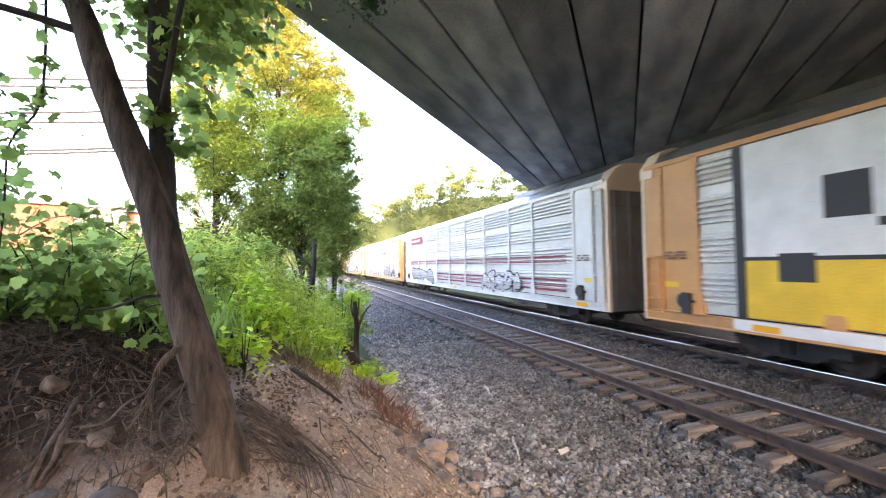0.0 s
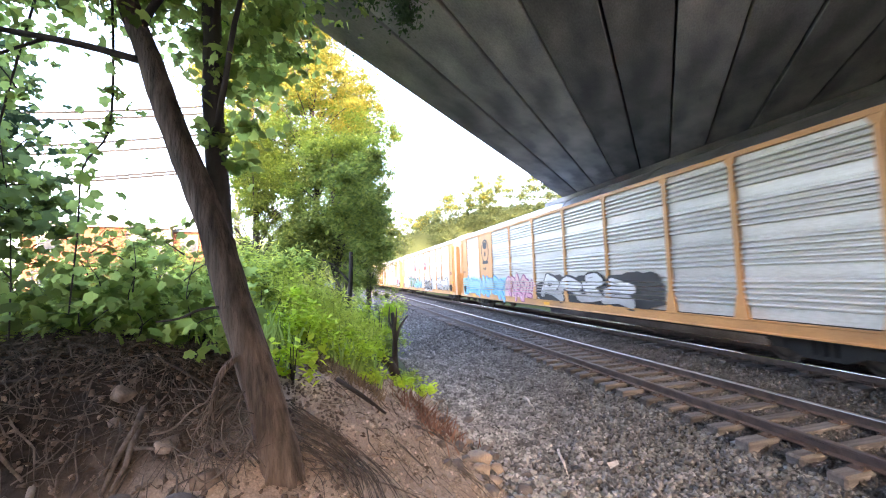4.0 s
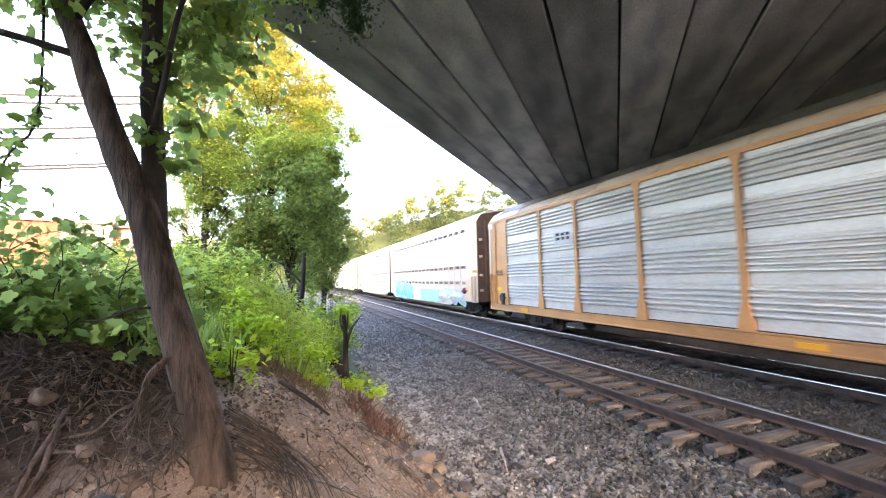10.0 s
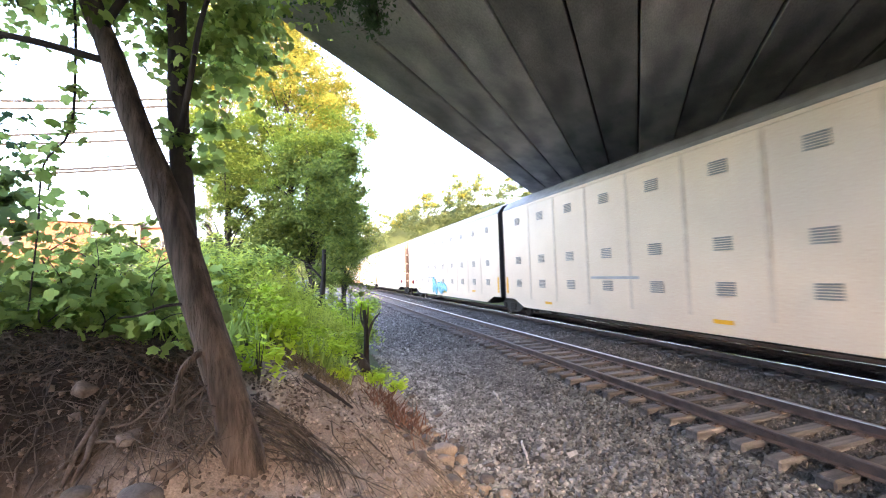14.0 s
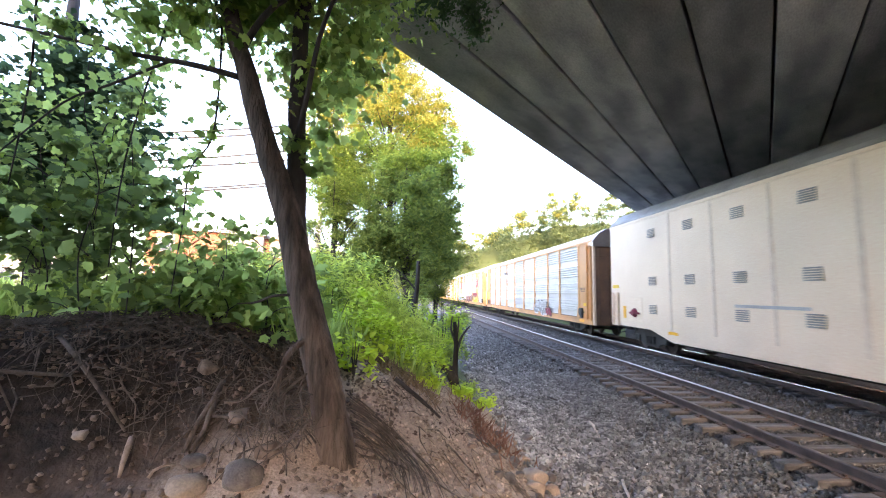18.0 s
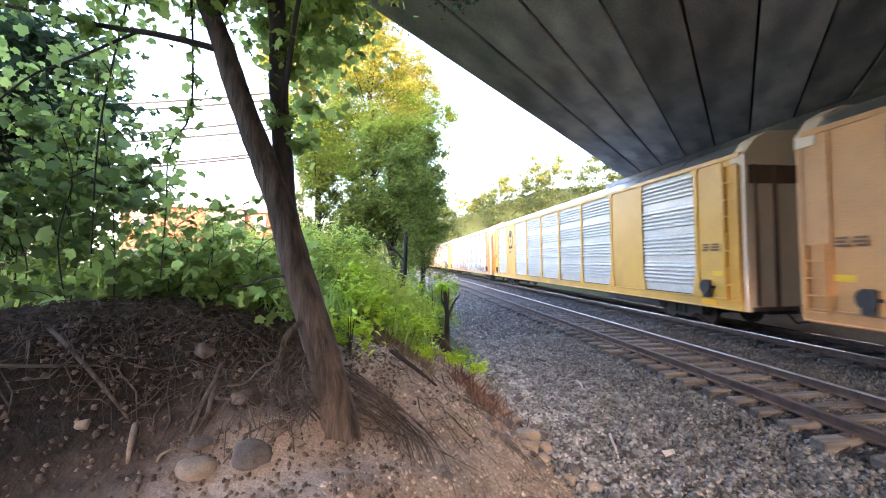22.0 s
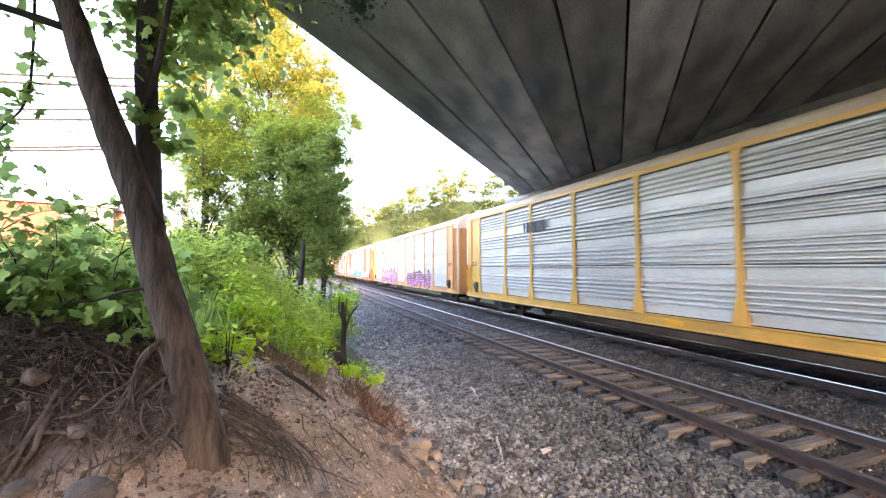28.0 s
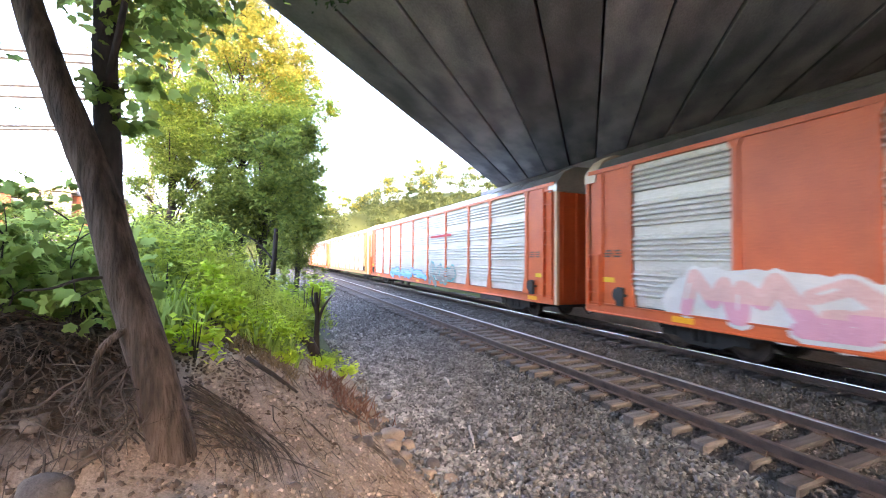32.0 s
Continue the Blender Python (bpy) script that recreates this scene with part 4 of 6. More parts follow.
            if ends or i in solid:
                part("end_panel" if ends else "solid_panel", lambda: flat_panel(w), M[paints.get(i, paint)], car, key=f"flat{w}", at=m_at)
            else:
                part("ribbed_panel", lambda: rib_panel(w), sm, car, key=f"rib{w}", at=m_at)
            if i:
                part("side_post", post, pm, car, key="post", at=pose(sx * (HW + 0.0), y, 0, 0, 0, 0 if sx < 0 else 180))
        y += w
    part("roof", lambda: roof_shape(LEN), M[roof], car, "pale galvanised arched roof", key=f"roof{roof}")
    for ye, turn in ((0.0, 0), (LEN, 180)):
        e = part("end_wall", lambda: end_shape(), M["rust_brown"] if endm == "cream" else em, car, key="endshape", at=pose(0, ye, 0, 0, 0, turn))
        for x in (-1.35, -0.75, 0.2, 1.0):
            part("door_rib", lambda: MB().box(0, 0.07, -0.14, -0.06, SILL0 + 0.15, TOP), M["rust_brown"] if endm == "cream" else em, e, key="door_rib", at=(x, 0, 0))
        for x in (-1.5, -0.64, 0.3):
            part("end_door", lambda: MB().box(0, 0.72, -0.11, -0.06, SILL0 + 0.12, TOP - 0.75, 0.02), em, e, "weathered folding end door", key="endleaf", at=(x, 0, 0))
        for x in (-HW - 0.02, HW - 0.12):
            part("corner_post", lambda: MB().box(0, 0.14, -0.13, 0.0, SILL0, TOP + 0.05, 0.02), M["cream"] if seed % 3 else M[paint], e, "pale corner post", key="cpost", at=(x, 0, 0))
        part("end_head", lambda: MB().extrude([(-HW - 0.03, TOP - 0.25)] + roof_prof(0.7, 0.05) + [(HW + 0.03, TOP - 0.25)], -0.15, 0.3), M["cream" if seed % 4 else roof], e, "pale arched end cap", key="endhead")
        part("door_track", lambda: MB().box(-0.3, -0.18, -0.05, 0.0, SILL0 + 0.2, TOP + 0.5).box(0.62, 0.7, -0.04, 0.0, SILL0 + 0.2, TOP + 0.3), M["black"], e, "dark door gap", key="gap")
        part("coupler", lambda: MB().box(-0.12, 0.12, -0.75, 0.3, 0.62, 0.86, 0.03).box(-0.2, 0.2, -0.78, -0.5, 0.58, 0.92, 0.04).tube([(-0.35, 0.1, 0.7), (-0.42, -0.3, 0.4), (-0.3, -0.62, 0.5)], 0.03, 6), M["black"], car, key="coupler", at=pose(0, ye, 0, 0, 0, turn))
        part("end_ladder", (lambda: ladder(0.42, 5, SILL1 - 0.1, 2.4)) if turn else ladder, pm, car, key=f"ladder{turn}", at=pose(-HW, 0.06 if turn == 0 else LEN - 0.5, 0))
        part("brake_gear", lambda: MB().box(-0.05, 0.0, 0.0, 0.5, 1.25, 1.32).box(-0.09, 0.0, 0.1, 0.4, 0.98, 1.5, 0.03).tube([(-0.1, 0.25, 1.3), (-0.14, 0.25, 1.3)], 0.2, 12), M["black"], car, key="brake", at=pose(-HW, 1.0 if turn == 0 else LEN - 1.5, 0))
        part("reflector", lambda: MB().box(-0.012, 0, 0, 0.55, 0.78, 0.92), M["reflector"], car, "orange reflector strip", key="refl", at=pose(-HW - 0.061, 0.9 if turn == 0 else LEN - 3.4, 0))
        part("warning_plate", lambda: MB().box(-0.012, 0, 0, 0.42, 1.62, 1.76), M["gold"], car, "yellow warning plate", key="warn", at=pose(-HW - 0.0, 0.65 if turn == 0 else LEN - 1.0, 0))
    for yy in (0.62, LEN - 0.55):
        part("panel_rib", lambda: MB().box(-0.05, 0.0, -0.04, 0.04, SILL1, TOP - 0.05, 0.01), pm, car, key="prib", at=(-HW, yy, 0))
        bars(car, yy + 0.12 if yy < 5 else yy - 0.75, yy + 0.75 if yy < 5 else yy - 0.12, 2.5, 0.05, "rust_brown", 3, seed + int(yy))
    part("reflector", lambda: MB().box(-0.012, 0, 0, 0.5, 0.78, 0.9), M["reflector"], car, key="refl2", at=pose(-HW - 0.061, LEN * 0.5, 0))
    truck(car, 3.2), truck(car, LEN - 3.2)
    return car


def roof_shape(length):
    prof = roof_prof()
    mb = MB()
    n = len(prof)
    rows = []
    for y in np.linspace(0.0, length, 12)[1:-1]:
        rows += [(y - 0.06, 0.0), (y - 0.05, 0.025), (y + 0.05, 0.025), (y + 0.06, 0.0)]
    rows = [(0.0, 0.0)] + rows + [(length, 0.0)]
    v = [(x * (1 + 0.2 * up), y, z + up) for y, up in rows for x, z in prof]
    return mb.add(v, [(r * n + i, r * n + i + 1, (r + 1) * n + i + 1, (r + 1) * n + i) for r in range(len(rows) - 1) for i in range(n - 1)])


def end_shape():
    """End wall with clamshell doors and an arched head, at y = 0, facing -y."""
    prof = [(-HW, SILL0)] + roof_prof(0.66, 0.02) + [(HW, SILL0)]
    mb = MB()
    n = len(prof)
    mb.add([(x, y, z) for y in (-0.06, 0.12) for x, z in prof], [tuple(range(n)), tuple(range(2 * n - 1, n - 1, -1))] + [(i, (i + 1) % n, n + (i + 1) % n, n + i) for i in range(n)])
    return mb


UFRONT, UREAR, UTOP = 20.65, 21.0, 5.25


def unit(label, style, front_truck, seed=0):
    """Half of an articulated smooth-sided railcar; space as for autorack()."""
    car = tagged(empty("articulated_railcar"), label, "railcar", "cars of the freight train")
    L = UFRONT if front_truck else UREAR
    a, b = ((2.9, 4.2), (0.9, 1.8)) if front_truck else ((0.9, 1.8), (2.9, 4.2))
    lo = [(0.0, 0.92), (a[0], 0.92), (a[1], 0.58), (L - b[1], 0.58), (L - b[0], 0.92), (L, 0.92)]
    first, step, cols = ((1.82, 0.963, 19) if front_truck else (1.33, 0.9605, 20)) if style == "slot" else ((3.1, 2.01, 9) if front_truck else (1.46, 2.05, 9))
    def side():
        mb = MB()
        pts = [(y, z) for y, z in lo] + [(L, UTOP), (0.0, UTOP)]
        n = len(pts)
        mb.add([(x, y, z) for x in (0.0, 0.06) for y, z in pts], [tuple(range(n)), tuple(range(2 * n - 1, n - 1, -1))] + [(i, (i + 1) % n, n + (i + 1) % n, n + i) for i in range(n)])
        return mb
    for sx in (-1, 1):
        part("side_wall", side, M["cream"], car, "smooth cream-white side", key=f"uside{L}", at=pose(sx * HW, 0 if sx < 0 else L, 0, 0, 0, 0 if sx < 0 else 180))
    for k in range(cols - 1):
        part("side_seam", lambda: MB().box(-0.014, 0.0, -0.055, 0.055, 1.0, UTOP - 0.12, 0.006), M["cream_seam"], car, key="useam", at=(-HW, first + step * (k + 0.5), 0))
    part("top_rail", lambda: MB().box(-0.025, 0.0, 0.0, L, UTOP - 0.1, UTOP, 0.008), M["cream"], car, key=f"utop{L}", at=(-HW, 0, 0))
    part("lower_frame", lambda: MB().box(-1.4, 1.4, a[1], L - b[1], 0.5, 0.9).box(-0.5, 0.5, 0.3, L - 0.3, 0.62, 0.9), M["black"], car, "black centre frame", key=f"uframe{L}{style}")
    # black filler again, with the inside's shade in its colour
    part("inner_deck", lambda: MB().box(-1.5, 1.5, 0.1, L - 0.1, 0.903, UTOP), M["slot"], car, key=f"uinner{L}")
    def uroof():
        mb = MB()
        prof = [(x, z + UTOP - TOP) for x, z in roof_prof(0.66)]
        n = len(prof)
        return mb.add([(x, y, z) for y in (0, L) for x, z in prof], [(i, i + 1, n + i + 1, n + i) for i in range(n - 1)] + [tuple(range(n)), tuple(range(n, 2 * n))])
    part("roof", uroof, M["grey" if style == "square" else "cream"], car, "arched roof", key=f"uroof{L}")
    for ye, turn in ((0.0, 0), (L, 180)):
        open_end = (ye == 0.0) == front_truck
        part("end_wall", lambda: MB().add([(x, y, z) for y in (-0.05, 0.1) for x, z in [(-HW + 0.02, 0.95), (-HW + 0.02, UTOP), (-HW + 0.3, UTOP + 0.4), (0, UTOP + 0.62), (HW - 0.3, UTOP + 0.4), (HW - 0.02, UTOP), (HW - 0.02, 0.95)]],
             [tuple(range(7)), tuple(range(13, 6, -1))] + [(i, (i + 1) % 7, 7 + (i + 1) % 7, 7 + i) for i in range(7)]), M["rust_brown"] if open_end else M["black"], car, "weathered end wall", key="uend", at=pose(0, ye, 0, 0, 0, turn))
        if open_end:
            for x in (-1.15, -0.45, 0.2, 0.9):
                part("end_rib", lambda: MB().box(0, 0.16, -0.12, -0.05, 1.0, UTOP + 0.1, 0.02), M["rust_brown"], car, key="uendrib", at=pose(x, ye, 0) if turn == 0 else pose(-x, ye, 0, 0, 0, 180))
            for z in (1.5, 2.3, 3.3, 4.2):
                part("end_bracket", lambda: MB().box(0, 0.16, -0.16, -0.05, 0, 0.12, 0.01), M["cream"], car, key="uendbr", at=pose(-1.5, ye, z) if turn == 0 else pose(-1.35, ye + 0.16, z))
            part("brake_valve", lambda: MB().tube([(-0.14, 0, 0), (0.0, 0, 0)], [0.12, 0.2], 12).box(-0.1, 0, -0.35, 0.3, -0.05, 0.03), M["maroon"], car, "dark red hand brake gear", key="uvalve", at=(-HW, 1.7 if turn == 0 else L - 1.9, 1.5))
            part("door_panel", lambda: MB().box(-0.02, 0, -0.5, 0.5, 1.15, 2.1, 0.008), M["cream"], car, key="udoor", at=(-HW, 1.7 if turn == 0 else L - 1.9, 0))
            part("warning_plate", lambda: MB().box(-0.014, 0, 0, 0.5, 2.5, 2.64), M["gold"], car, "yellow warning plate", key="uwarn", at=(-HW, 0.1 if turn == 0 else L - 0.65, 0))
            part("coupler", lambda: MB().box(-0.12, 0.12, -0.75, 0.3, 0.62, 0.86, 0.03).box(-0.2, 0.2, -0.78, -0.5, 0.58, 0.92, 0.04), M["black"], car, key="ucoupler", at=pose(0, ye, 0, 0, 0, turn))
            part("end_ladder", lambda: ladder(0.4, 5, 0.9, 2.3), M["cream"], car, key="uladder", at=pose(-HW, 0.2 if turn == 0 else L - 0.65, 0))
            part("reflector", lambda: MB().box(-0.012, 0, 0, 0.2, 1.25, 1.75), M["reflector"], car, "orange reflector", key="urefl", at=pose(-HW, 0.75 if turn == 0 else L - 1.2, 0))
        else:
            part("reflector", lambda: MB().box(-0.014, 0, -0.09, 0.09, 1.15, 1.95), M["reflector"], car, "tall orange reflector", key="ureflj", at=(-HW, 0.2 if turn == 0 else L - 0.2, 0))
            part("diaphragm", lambda: MB().box(-1.4, 1.4, -0.3, 0.0, 0.95, UTOP), M["black"], car, "black flexible gangway seal", key="diaph", at=pose(0, ye, 0, 0, 0, turn))
    rows = (4.83, 2.77, 1.87) if style == "slot" else (4.4, 2.58, 1.52)
    for i in range(cols):
        y = first + i * step
        for z in rows:
            def vent():
                mb = MB()
                w, h, k = (0.29, 0.17, 3) if style == "slot" else (0.22, 0.34, 6)
                for q in range(k):
                    mb.box(-0.018, 0.0, -w, w, z + q * h / k, z + q * h / k + h / k * 0.62)
                return mb
            part("vent", vent, M["slot"] if style == "slot" else M["grey"], car, key=f"vent{style}{z}", at=(-HW - 0.012, y, 0))
    for y in (3.4, 9.0, 16.5):
        part("reflector", lambda: MB().box(-0.012, 0, 0, 0.5, 0.0, 0.1), M["reflector"], car, "orange reflector strip", key="urefl3", at=(-HW - 0.012, y, 1.08 if y < 5 else 0.85))
    if front_truck:
        truck(car, 2.0)
    truck(car, L + 0.33 if front_truck else L - 2.0)
    return car


PITCH, UPITCH = 28.6, 21.3
FREIGHT = []  # (car, distance of its lead end behind the first gap)


def put(car, s):
    FREIGHT.append((car, s))
    return car


S = -PITCH
c = put(autorack("ochre autorack railcar with a white and yellow mural", "tan", seed=1), S)
patch(c, "mural_field", 6, 24.3, 2.35, 4.8, "white", SPRAYX - 0.032)
patch(c, "mural_field", 6, 24.3, 1.05, 2.3, "gold", SPRAYX - 0.032)
patch(c, "mural_field", 6, 24.5, 0.76, 0.99, "white", -HW - 0.064)
for y0, y1, z0, z1 in ((22.05, 22.75, 3.05, 3.85), (21.5, 22.0, 2.85, 3.0), (22.9, 23.55, 1.85, 2.42), (20.9, 24.2, 2.28, 2.36), (24.2, 24.42, 1.0, 4.8), (15.0, 16.4, 3.0, 3.7), (12.0, 14.0, 1.6, 2.2)):
    patch(c, "mural_block", y0, y1, z0, z1, "black", SPRAYX - 0.036)
S = 0.0
# grey end: weathering and shade of the white end in one colour
c = put(autorack("white autorack railcar with red stripes and sprayed lettering", "white_panel", "white_panel", endm="grey", seed=2), S)
for z in (1.2, 1.38, 1.56, 2.3, 2.46):
    patch(c, "red_stripe", 2.1, 25.3, z, z + 0.11, "maroon", SPRAYX - 0.001)
patch(c, "name_board", 21.2, 24.8, 4.0, 4.55, "maroon", SPRAYX - 0.044, "dark red name board")
bars(c, 22.0, 24.6, 4.2, 0.16, "white", 1, 3)
piece(c, 5.5, 9.5, 1.0, 1.9, "white", "black", 5, 11, 0.25)
piece(c, 18.5, 24.6, 1.0, 2.1, "ghost", "black", 5, 12, 0.22, cloud="white")
S += PITCH
c = put(autorack("ochre autorack railcar with dense grey and black sprayed letters", "tan", seed=3, endm="rust_brown"), S)
piece(c, 3.0, 5.8, 0.9, 1.8, "black", "white", 5, 21, 0.2)
piece(c, 6.1, 10.4, 0.95, 2.2, "ghost", "black", 5, 22, 0.2, cloud="white")
piece(c, 13.5, 18.0, 1.0, 2.3, "white", "black", 4, 23, 0.2, cloud="ghost")
piece(c, 18.4, 21.0, 1.0, 2.0, "pink", "ghost", 3, 24)
patch(c, "name_board", 8.2, 11.0, 3.55, 3.7, "red", SPRAYX - 0.044)
S += PITCH
c = put(autorack("ochre autorack railcar with blue and black sprayed letters", "tan", seed=4, solid=(8,)), S)
piece(c, 8.0, 14.0, 1.0, 2.2, "white", "black", 4, 31, 0.25, cloud="black")
piece(c, 18.5, 26.0, 0.9, 2.1, "aqua", "blue", 9, 32, 0.3, cloud="aqua")
piece(c, 15.2, 18.2, 0.95, 2.0, "blush", "purple", 5, 33, 0.3, cloud="blush")
emblem(c, 21.55, 3.75, 0.68, "tan")
S += PITCH
c = put(autorack("ochre autorack railcar with rows of sprayed letters and red emblems", "tan", seed=5), S)
piece(c, 2.3, 6.4, 0.95, 2.1, "white", "black", 4, 41, 0.2)
piece(c, 8.1, 12.0, 0.8, 2.05, "black", "white", 5, 42, 0.12)
piece(c, 13.6, 17.4, 0.95, 2.0, "aqua", "black", 4, 43, 0.3)
piece(c, 21.3, 25.2, 0.9, 2.5, "white", "black", 3, 44, 0.2, cloud="white")
piece(c, 17.8, 21.0, 0.9, 2.4, "green", "pink", 3, 45, 0.25, cloud="black")
for y in (10.9, 16.6):
    patch(c, "red_emblem", y, y + 0.9, 2.95, 3.75, "red", SPRAYX - 0.046, round_=True)
    bars(c, y + 0.1, y + 0.8, 3.45, 0.1, "blush", 2, 2)
S += PITCH
c = put(autorack("ochre autorack railcar with a maroon band and white arrow lettering", "tan", seed=6, solid=(2, 8), roof="roof"), S)
patch(c, "sprayed_band", 1.2, 9.3, 1.02, 2.0, "maroon", SPRAYX - 0.04)
words(c, "AIKD", 9.1, 0.98, 1.85, "black", SPRAYX - 0.044, "sprayed_outline", 0.12, None, 1.85, 0.35)
words(c, "AIKD", 9.1, 0.98, 1.85, "white", SPRAYX - 0.048, "sprayed_letters", 0.03, None, 1.85, 0.35)
patch(c, "shield_emblem", 20.9, 22.2, 2.95, 4.3, "blush", SPRAYX - 0.005, "shield emblem, striped red and white under a dark head")
patch(c, "shield_head", 20.9, 22.2, 3.8, 4.3, "black", SPRAYX - 0.009)
for k in range(4):
    patch(c, "shield_stripe", 21.0 + 0.33 * k, 21.15 + 0.33 * k, 3.0, 3.8, "red", SPRAYX - 0.009)
words(c, "BUILDING", 22.42, 2.62, 0.34, "black", SPRAYX - 0.008, bold=0.012)
words(c, "AMERICA", 22.4, 2.28, 0.34, "black", SPRAYX - 0.008, bold=0.012)
S += PITCH
c = put(autorack("ochre autorack railcar with clean pale panels and a white roof edge", "tan", seed=7, roof="cream"), S)
patch(c, "notice_board", 20.6, 21.7, 3.4, 3.9, "white", SPRAYX - 0.004)
bars(c, 20.7, 21.6, 3.7, 0.1, "black", 2, 4)
S += PITCH
for k in range(6):
    style, frontal = ("slot" if k < 2 else "square"), k % 2 == 0
    c = put(unit(("cream-white articulated railcar half with slotted vents" if k < 2 else "cream-white articulated railcar half with square vents") + (", aqua paint along its foot" if k == 0 else ""), style, frontal, k), S)
    if k == 0:
        patch(c, "sprayed_wash", 6.2, 10.3, 0.66, 1.5, "aqua", SPRAYX - 0.03)
        piece(c, 1.9, 6.1, 0.75, 1.5, "white", "aqua", 4, 61, 0.3)
        piece(c, 12.8, 18.2, 0.64, 1.95, "aqua", "teal", 8, 64, 0.25, cloud="aqua")
    elif k == 1:
        piece(c, 5.5, 15.0, 0.85, 1.5, "cream", "ghost", 10, 62, 0.3)
        piece(c, 0.5, 4.6, 0.75, 1.5, "cream", "ghost", 5, 65, 0.25)
    elif k == 3:
        piece(c, 9.0, 12.5, 0.75, 1.7, "aqua", "teal", 3, 63, 0.2)
    elif k == 2:
        patch(c, "sprayed_mark", 1.4, 2.0, 1.2, 1.5, "red", round_=True, seed=3)
    if k >= 2:
        patch(c, "sprayed_mark", 11.8, 14.0, 1.9, 1.98, "ghost")
    S += UPITCH if frontal else 44.2 - UPITCH
c = put(autorack("ochre autorack railcar with a grey and red sprayed piece", "tan", endm="rust_brown", seed=8), S)
piece(c, 6.9, 9.2, 0.85, 1.9, "ghost", "white", 3, 71, 0.25, cloud="black")
piece(c, 5.9, 7.0, 0.85, 1.4, "maroon", "black", 2, 72, 0.25)
bars(c, 17.2, 18.4, 3.9, 0.22, "black", 1, 9)
S += PITCH
c = put(autorack("ochre autorack railcar with red emblem and yellow sprayed letters", "tan", endm="cream", seed=9, solid=(2, 8)), S)
octa = lambda r: [(5.5 + r * math.cos(0.3927 + 0.7854 * k), 3.5 + 1.1 * r * math.sin(0.3927 + 0.7854 * k)) for k in range(8)]
part("red_emblem", face(MB(), octa(0.72), SPRAYX - 0.004), M["blush"], c, "pale edge of an eight-sided emblem")
part("red_emblem", face(MB(), octa(0.64), SPRAYX - 0.008), M["red"], c, "red eight-sided emblem")
bars(c, 5.15, 5.85, 3.75, 0.14, "blush", 3, 3)
patch(c, "sprayed_field", 5.2, 8.6, 1.65, 2.25, "maroon", SPRAYX - 0.028)
piece(c, 5.2, 8.6, 1.0, 1.65, "lime", "gold", 5, 81, 0.3, cloud="lime")
piece(c, 9.2, 14.8, 0.9, 1.9, "maroon", "black", 9, 82, 0.3, cloud="ghost")
piece(c, 15.4, 18.4, 0.95, 1.6, "ghost", "black", 5, 83, 0.3)
patch(c, "red_emblem", 20.9, 22.3, 2.8, 4.0, "red", SPRAYX - 0.006)
bars(c, 21.05, 22.15, 3.6, 0.15, "blush", 3, 5)
piece(c, 20.2, 24.3, 1.0, 1.9, "aqua", "white", 4, 84, 0.25)
S += PITCH
c = put(autorack("bright yellow autorack railcar, clean, with solid panels and a round emblem", "yellow", seed=10, endm="cream", solid=(2, 8)), S)
emblem(c, 21.55, 3.75, 0.62, "yellow")
S += PITCH
c = put(autorack("ochre autorack railcar with white and grey sprayed letters", "tan", seed=11), S)
piece(c, 6.4, 10.6, 0.9, 2.1, "white", "black", 6, 91, 0.3, cloud="aqua")
piece(c, 12.6, 17.6, 0.95, 1.8, "ghost", "black", 6, 92, 0.3)
piece(c, 2.4, 5.8, 0.95, 1.5, "grey", "ghost", 5, 93, 0.3)
piece(c, 18.8, 23.4, 0.9, 2.2, "white", "black", 6, 94, 0.22, cloud="white")
bars(c, 19.2, 20.8, 3.8, 0.3, "black", 1, 2)
S += PITCH
c = put(autorack("ochre autorack railcar with black sprayed letters near one end", "tan", seed=12), S)
piece(c, 2.2, 5.6, 0.8, 2.0, "black", "white", 4, 101, 0.2)
piece(c, 6.2, 10.4, 0.95, 1.7, "lime", "gold", 4, 102, 0.2)
piece(c, 13.0, 17.0, 0.95, 1.7, "ghost", "black", 4, 103, 0.25)
S += PITCH
c = put(autorack("yellow autorack railcar with clean silver panels and black lettering", "yellow", seed=13, roof="cream"), S)
bars(c, 19.3, 20.9, 3.7, 0.42, "black", 1, 6)
for z in (1.02 + 1.27, 1.02 + 2.54, TOP - 0.06):
    for y0, y1 in ((1.9, 4.3), (4.6, 6.4), (6.7, 9.2), (9.5, 12), (12.25, 14.75), (15.05, 17.55), (17.85, 20.3), (20.6, 22.5), (22.8, 25.2)):
        patch(c, "vent_gap", y0, y1, z, z + 0.035, "black", SPRAYX + 0.002)
S += PITCH
c = put(autorack("ochre autorack railcar with pink and purple sprayed letters", "tan", seed=14), S)
piece(c, 4.9, 11.3, 0.8, 1.9, "purple", "black", 8, 111, 0.3, cloud="pink")
piece(c, 15.2, 22.0, 0.75, 2.0, "pink", "black", 8, 112, 0.3, cloud="blush")
bars(c, 20.6, 22.2, 3.75, 0.3, "black", 1, 7)
S += PITCH
c = put(autorack("orange-red autorack railcar with teal sprayed letters", "orange", seed=15, solid=(2, 8)), S)
piece(c, 8.4, 15.6, 0.9, 2.0, "blue", "white", 6, 121, 0.25, cloud="aqua")
piece(c, 4.6, 6.2, 0.95, 1.6, "blush", "white", 3, 122, 0.35, ribbed=False)
piece(c, 15.8, 17.4, 0.9, 1.8, "teal", "aqua", 2, 123, 0.2)
piece(c, 17.8, 23.8, 0.75, 2.1, "blush", "white", 5, 124, 0.25, cloud="white", ribbed=False)
